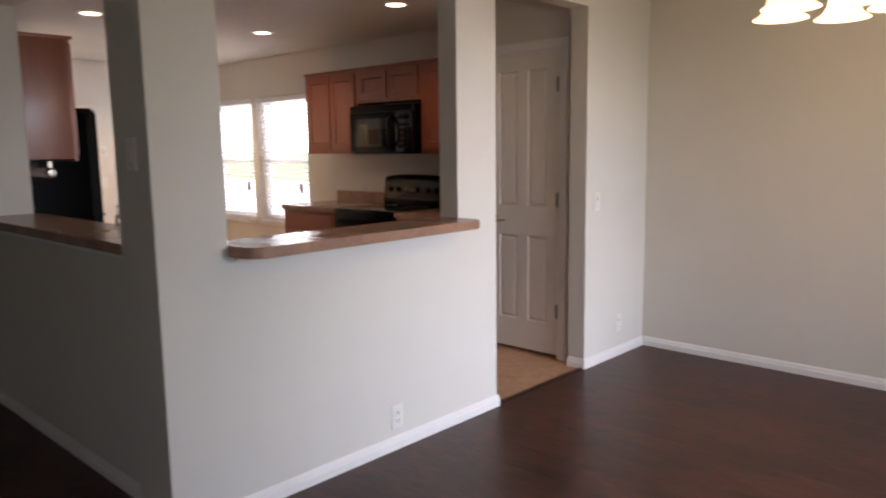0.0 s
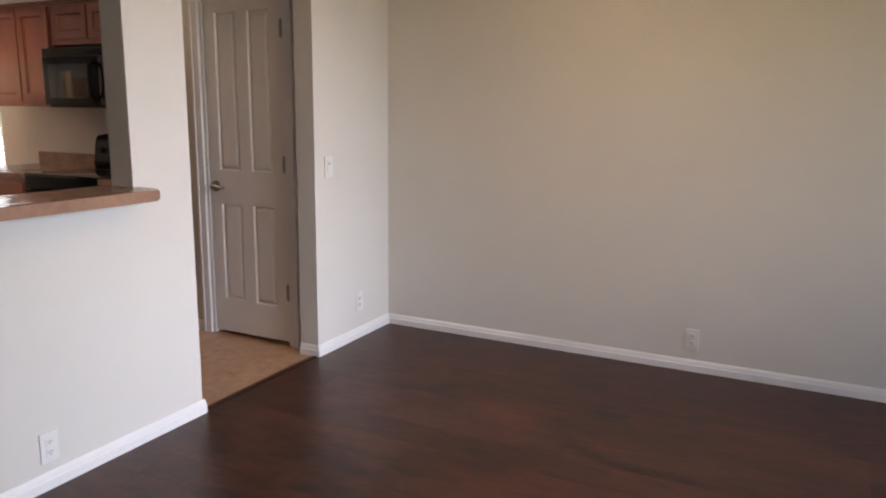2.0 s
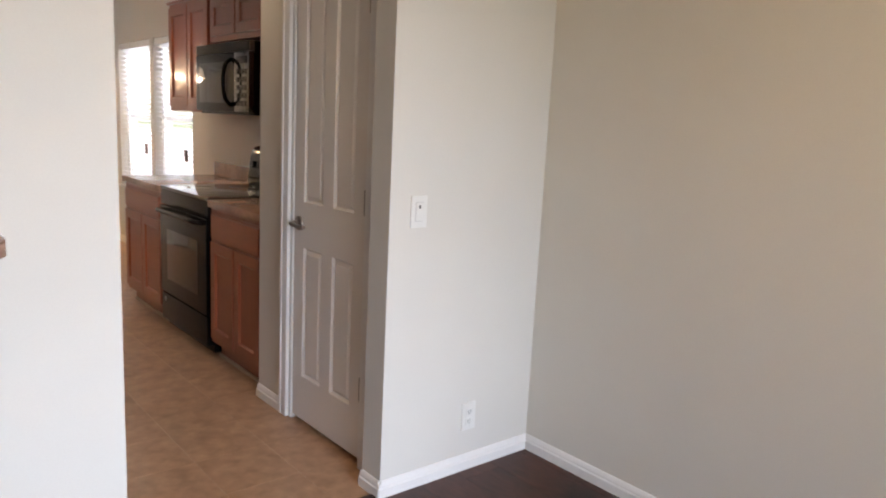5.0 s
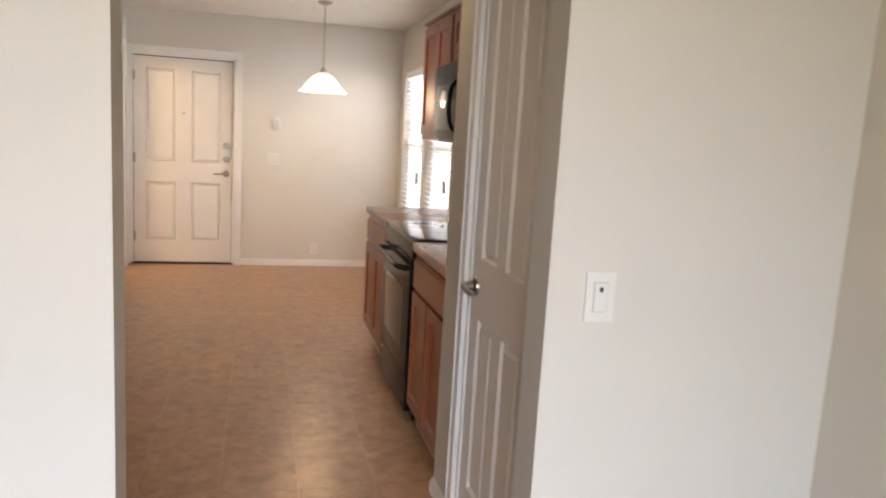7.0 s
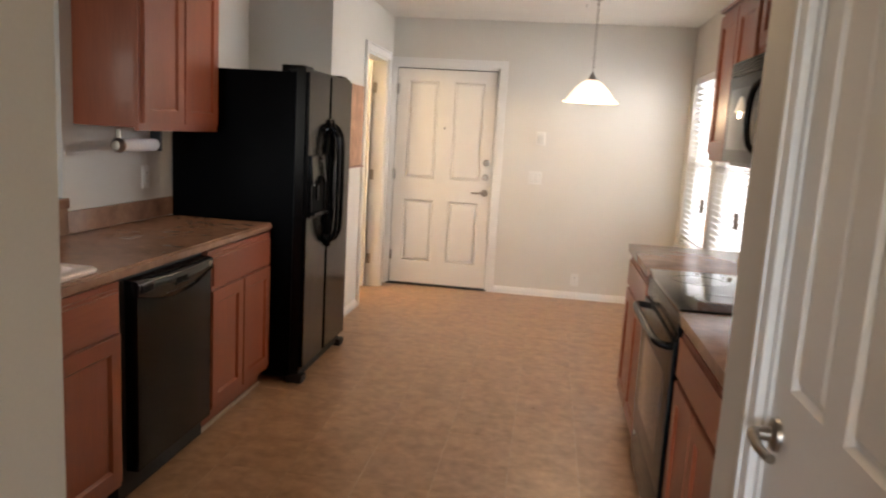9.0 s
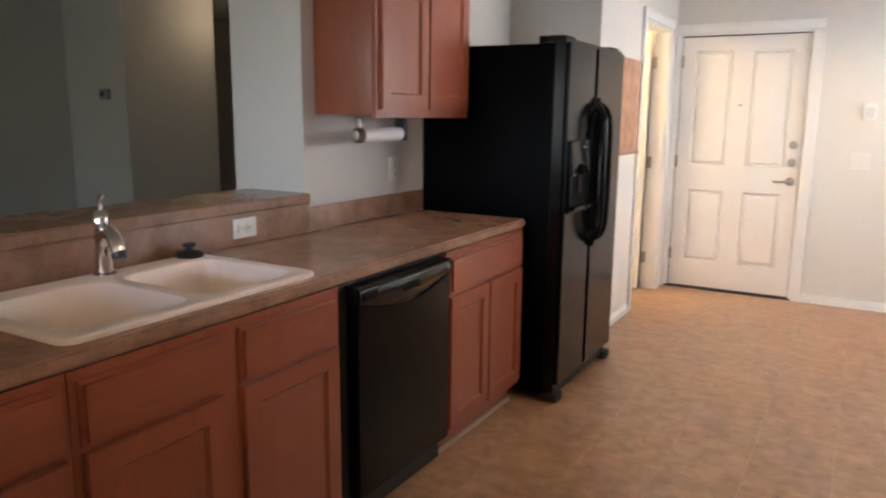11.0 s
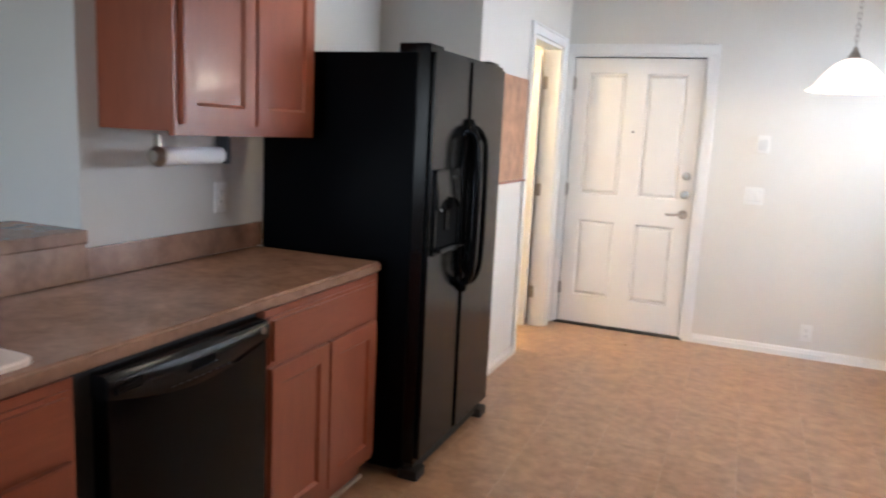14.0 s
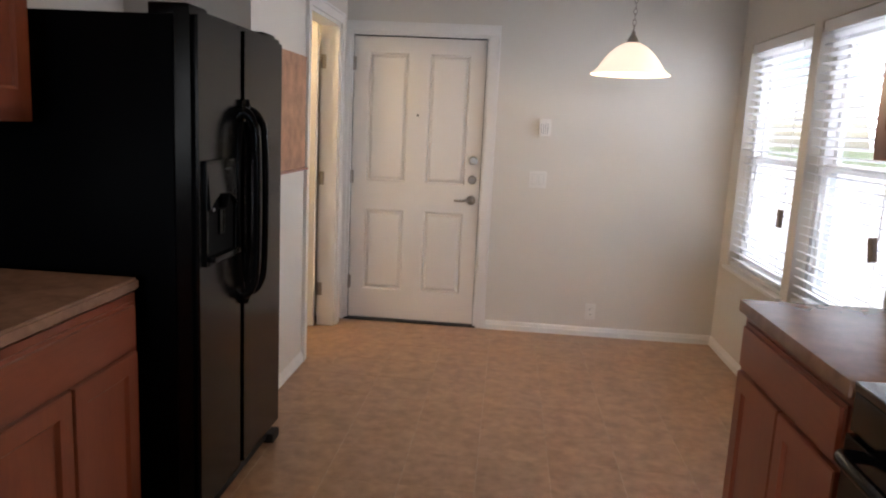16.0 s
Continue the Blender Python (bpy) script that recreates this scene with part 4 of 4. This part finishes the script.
# ---- lamps ----
SHADE_PROF = ((0.022, 0.125), (0.034, 0.122), (0.062, 0.108), (0.095, 0.080), (0.122, 0.045), (0.138, 0.018), (0.160, 0.0), (0.163, 0.002), (0.158, 0.006), (0.135, 0.024),
              (0.119, 0.05), (0.092, 0.085), (0.060, 0.113), (0.034, 0.127), (0.022, 0.130))
PX, PY, PZ = 0.767, 4.82, 1.716
pn = thing("pendant_lamp", pose(PX, PY, CH), "lit frosted glass bell pendant lamp on a chain", "lamp")
part("canopy", lathe(bmesh.new(), ((0, -0.028), (0.02, -0.027), (0.055, -0.012), (0.062, 0.0), (0, 0))), NICKEL, pn)
part("shade", lathe(bmesh.new(), [(1.22 * r, 1.22 * z) for r, z in SHADE_PROF], pose(0, 0, PZ - CH), 40), SHADEW, pn, "lit frosted white glass")
part("cap", lathe(bmesh.new(), ((0, 0.185), (0.008, 0.185), (0.012, 0.165), (0.022, 0.15), (0.03, 0.132), (0.034, 0.122), (0, 0.122)), pose(0, 0, PZ - CH + 0.03)), NICKEL, pn)


def chain(z0, z1, link=0.034):
    bm = bmesh.new()
    n = max(1, int((z1 - z0) / (link * 0.78)))
    for i in range(n):
        zc = z0 + (i + 0.5) * (z1 - z0) / n
        pts = []
        for k in range(13):
            a = 2 * math.pi * k / 12
            u, v = 0.008 * math.cos(a), 0.5 * link * math.sin(a)
            pts.append((u, 0, zc + v) if i % 2 else (0, u, zc + v))
        tube(bm, pts, 0.0022, 6)
    return bm


part("chain", chain(PZ - CH + 0.215, -0.03), NICKEL, pn)
part("cord", tube(bmesh.new(), ((0.004, 0.004, PZ - CH + 0.21), (-0.003, 0.003, (PZ - CH) / 2), (0.002, -0.002, -0.02)), 0.002, 6), PLATE, pn)
part("bulb", lathe(bmesh.new(), ((0, 0.02), (0.02, 0.03), (0.028, 0.055), (0.018, 0.09), (0.012, 0.12), (0, 0.12)), pose(0, 0, PZ - CH), 16), LENS, pn)

for _x, _y in ((-0.737, 3.23), (0.70, 3.18), (0.69, 1.467)):
    dl = thing("recessed_light", pose(_x, _y, CH), "lit round recessed ceiling light with white trim", "ceiling light", "recessed lights")
    part("trim_ring", lathe(bmesh.new(), ((0.070, -0.002), (0.085, -0.006), (0.098, -0.003), (0.099, 0.0), (0.070, 0.0))), TRIM, dl)
    part("lens", lathe(bmesh.new(), ((0, -0.003), (0.071, -0.003), (0.071, -0.0005), (0, -0.0005))), LENS, dl)

CX, CY, CZ = 0.23, -1.55, 1.943
ch = thing("chandelier", pose(CX, CY, CH), "five-light chandelier with lit amber glass bell shades", "chandelier")
part("canopy", lathe(bmesh.new(), ((0, -0.03), (0.03, -0.028), (0.062, -0.008), (0.065, 0), (0, 0))), NICKEL, ch)
part("chain", chain(CZ - CH + 0.40, -0.03), NICKEL, ch)
part("column", lathe(bmesh.new(), ((0, 0.05), (0.012, 0.06), (0.03, 0.09), (0.016, 0.13), (0.012, 0.2), (0.026, 0.26), (0.018, 0.32), (0.008, 0.40), (0, 0.40)), pose(0, 0, CZ - CH)), NICKEL, ch)
for _k in range(5):
    _a = 2 * math.pi * _k / 5 + 0.14
    _c, _s = math.cos(_a), math.sin(_a)
    _z = CZ - CH
    part("arm", tube(bmesh.new(), curve_pts(((0.02 * _c, 0.02 * _s, _z + 0.11), (0.10 * _c, 0.10 * _s, _z + 0.10), (0.185 * _c, 0.185 * _s, _z + 0.21), (0.225 * _c, 0.225 * _s, _z + 0.17), (0.225 * _c, 0.225 * _s, _z + 0.14))), 0.007, 8), NICKEL, ch)
    part("shade", lathe(bmesh.new(), ((0.02, 0.145), (0.036, 0.137), (0.052, 0.09), (0.06, 0.05), (0.076, 0.02), (0.108, 0.0), (0.110, 0.003), (0.079, 0.024), (0.063, 0.052), (0.055, 0.09), (0.039, 0.139), (0.02, 0.149)),
                        pose(0.225 * _c, 0.225 * _s, _z), 28), SHADE, ch, "lit amber frosted glass")
lamp("chandelier_lamp", "POINT", pose(CX, CY, CZ - 0.02), 27, (1.0, 0.75, 0.47), 0.2)

# ---- wall plates and small fixtures ----


def plate(m, kind, label, w=0.072):
    t = thing("wall_plate" if kind == "blank" else "light_switch" if kind.startswith("switch") else "outlet", m, label, "outlet" if kind == "outlet" else "switch")
    bm = boxes((-w / 2, w / 2, -0.006, 0, -0.058, 0.058), bevel=0.0025)
    part("cover", bm, PLATE, t)
    if kind == "outlet":
        for z in (-0.02, 0.02):
            r = part("receptacle", boxes((-0.016, 0.016, -0.0085, -0.0055, z - 0.014, z + 0.014), bevel=0.003), PLATE, t)
            for x in (-0.006, 0.006):
                part("slot", boxes((x - 0.0012, x + 0.0012, -0.0092, -0.0084, z - 0.002, z + 0.007)), SLOT, r)
            part("ground_hole", lathe(bmesh.new(), ((0, 0), (0.0024, 0), (0.0024, 0.0008), (0, 0.0008)), pose(0, -0.0084, z - 0.008, 90), 10), SLOT, r)
    else:
        n = 2 if kind.endswith("2") else 1
        for k in range(n):
            x = (k - (n - 1) / 2) * 0.046
            part("rocker_gap", boxes((x - 0.018, x + 0.018, -0.0064, -0.0055, -0.0352, 0.0352)), PLATEGAP, t)
            part("rocker", boxes((x - 0.016, x + 0.016, -0.0095, -0.0055, -0.033, 0.033), bevel=0.002), PLATE, t)
    part("screw", lathe(bmesh.new(), ((0, 0), (0.003, 0), (0.003, 0.001), (0, 0.001)), pose(0, -0.006, 0.05 if kind != "outlet" else 0.0, 90), 10), PLATE, t)
    return t


plate(pose(-0.758, 0, 0.16), "outlet", "white duplex outlet low on the half wall")
plate(pose(1.32, 0, 0.226), "outlet", "white duplex outlet low on the pantry wall")
plate(pose(EX, -1.924, 0.179, 0, 0, -90), "outlet", "white duplex outlet low on the dining wall")
plate(pose(0.826, NY, 0.177), "outlet", "white duplex outlet above the north skirting")
plate(pose(0.396, NY, 1.085), "switch2", "white double rocker switch beside the entry door", 0.118)
lsw = plate(pose(1.021, 0, 1.072), "switch", "white rocker light switch beside the pantry doorway")
part("indicator", boxes((-0.004, 0.004, -0.0105, -0.009, 0.012, 0.024), bevel=0.001), SLOT, lsw, "small dark indicator mark")
plate(pose(-1.523, 1.907, 0.978, 0, 90, 90), "outlet", "white duplex outlet set sideways in the backsplash")
plate(pose(-1.523, 0.645, 0.978, 0, 90, 90), "outlet", "white duplex outlet set sideways in the backsplash")
plate(pose(WX, 2.92, 1.13, 0, 0, 90), "outlet", "white duplex outlet above the worktop")
cm = thing("door_chime", pose(0.42, NY, 1.438), "small white door chime box beside the entry", "chime")
part("case", boxes((-0.038, 0.038, -0.03, 0, -0.058, 0.058), bevel=0.005), PLATE, cm)
for _i in range(4):
    part("slot", boxes((-0.026 + _i * 0.014, -0.022 + _i * 0.014, -0.0308, -0.029, -0.042, 0.03)), PALEGREY, cm)
single("wall_hook", lathe(bmesh.new(), ((0, 0), (0.012, 0), (0.012, 0.006), (0.005, 0.012), (0.008, 0.02), (0, 0.022))), PLATE, "small white ceiling swag hook", "hook", m=pose(0.70, 5.15, CH, 180))
ts = thing("thermostat", pose(-5.30, 4.07, 1.527), "small pale thermostat on the living room wall", "thermostat")
part("case", boxes((-0.06, 0.06, -0.028, 0, -0.045, 0.045), bevel=0.006), PALEGREY, ts)
part("display", boxes((-0.04, 0.005, -0.0295, -0.0275, -0.018, 0.022), bevel=0.001), SLOT, ts)
ckb = thing("cork_board", pose(LWX, 4.30, 1.153, 0, 0, 90), "brown cork board on the wall beside the refrigerator", "board")
part("panel", boxes((0, 0.74, -0.014, 0, 0, 0.605), bevel=0.002), CORK, ckb)
part("ledge", boxes((0, 0.76, -0.026, 0, -0.014, -0.001), bevel=0.003), WOODH, ckb)
plate(pose(POST0, 0.13, 1.42, 0, 0, -90), "switch", "white rocker switch on the corner post")

# ---- outside ----
# sheet added so that the ground seen through the windows burns out white
structure("pavement", boxes((3.2, 20, -50, 60, -0.26, -0.24)), BRIGHT_GROUND, "pale sheet added to brighten the ground outside")

# ---- floors, piece by piece ----


def piece_floor(name, x0, x1, y0, y1, w, l, along_y, material, gap, parent, holes, stagger, ox=0.0, oy=0.0):
    """Lays pieces over a rectangle; those cut by its border are trimmed. Pieces within holes are left out."""
    cache = {}
    rnd = random.Random(5)
    dx, dy = (w, l) if along_y else (l, w)
    i0, i1 = math.floor((x0 - ox) / dx) - 1, math.ceil((x1 - ox) / dx) + 1
    j0, j1 = math.floor((y0 - oy) / dy) - 1, math.ceil((y1 - oy) / dy) + 1
    offs = {}
    for i in range(i0, i1 + 1):
        for j in range(j0, j1 + 1):
            sx = sy = 0.0
            if stagger:
                key = i if along_y else j
                off = offs.setdefault(key, rnd.random() * l)
                sx, sy = (0, off) if along_y else (off, 0)
            a, b = max(x0, ox + i * dx + sx), min(x1, ox + (i + 1) * dx + sx)
            c, d = max(y0, oy + j * dy + sy), min(y1, oy + (j + 1) * dy + sy)
            if b - a < 0.01 or d - c < 0.01:
                continue
            if any(h[0] < (a + b) / 2 < h[1] and h[2] < (c + d) / 2 < h[3] for h in holes):
                continue
            size = (round(b - a - gap, 3), round(d - c - gap, 3))
            if size not in cache:
                bx, by = size[0] / 2, size[1] / 2
                bm = boxes((-bx, bx, -by, by, -0.010, 0.0))
                bmesh.ops.bevel(bm, geom=[e for e in bm.edges if all(v.co.z > -0.001 for v in e.verts)], offset=0.0005, segments=1, affect="EDGES")
                cache[size] = mesh_of(name, bm, material)
            ob = new(name, cache[size])
            ob.parent = parent
            ob.location = ((a + b) / 2, (c + d) / 2, 0)


fk = structure("floor_kitchen", boxes((WX - 0.01, EX, 0.031, NY + 0.1, -0.0118, -0.0008), (-2.63, WX - 0.011, 4.2, NY, -0.0118, -0.0008)), GROUT, "tan stone-look vinyl tile floor")
piece_floor("tile", -1.48, EX, 0.032, NY, 0.305, 0.305, True, VINYL, 0.0022, fk, ((-1.49, -0.98, 0.0, 3.1), (1.09, 1.7, 1.1, 3.37)), False, 0.135, 0.03)
piece_floor("tile", -2.63, -1.481, 4.32, NY, 0.305, 0.305, True, VINYL, 0.0022, fk, (), False, 0.135, 0.03)
fl = structure("floor_dining", boxes((LX, EX, SY, 0.0, -0.0118, -0.0015), (LX, -1.80, 0.0, LY, -0.0118, -0.0015)), UNDER, "dark walnut-look plank floor")
piece_floor("plank", -3.2, EX, SY, 0.0, 0.18, 1.22, True, PLANK, 0.0003, fl, (), True)
piece_floor("plank", LX, -3.201, SY, 0.0, 0.18, 1.22, True, PLANK, 0.0003, fl, (), True)
piece_floor("plank", LX, -1.80, 0.001, LY, 0.18, 1.22, True, PLANK, 0.0003, fl, (), True)
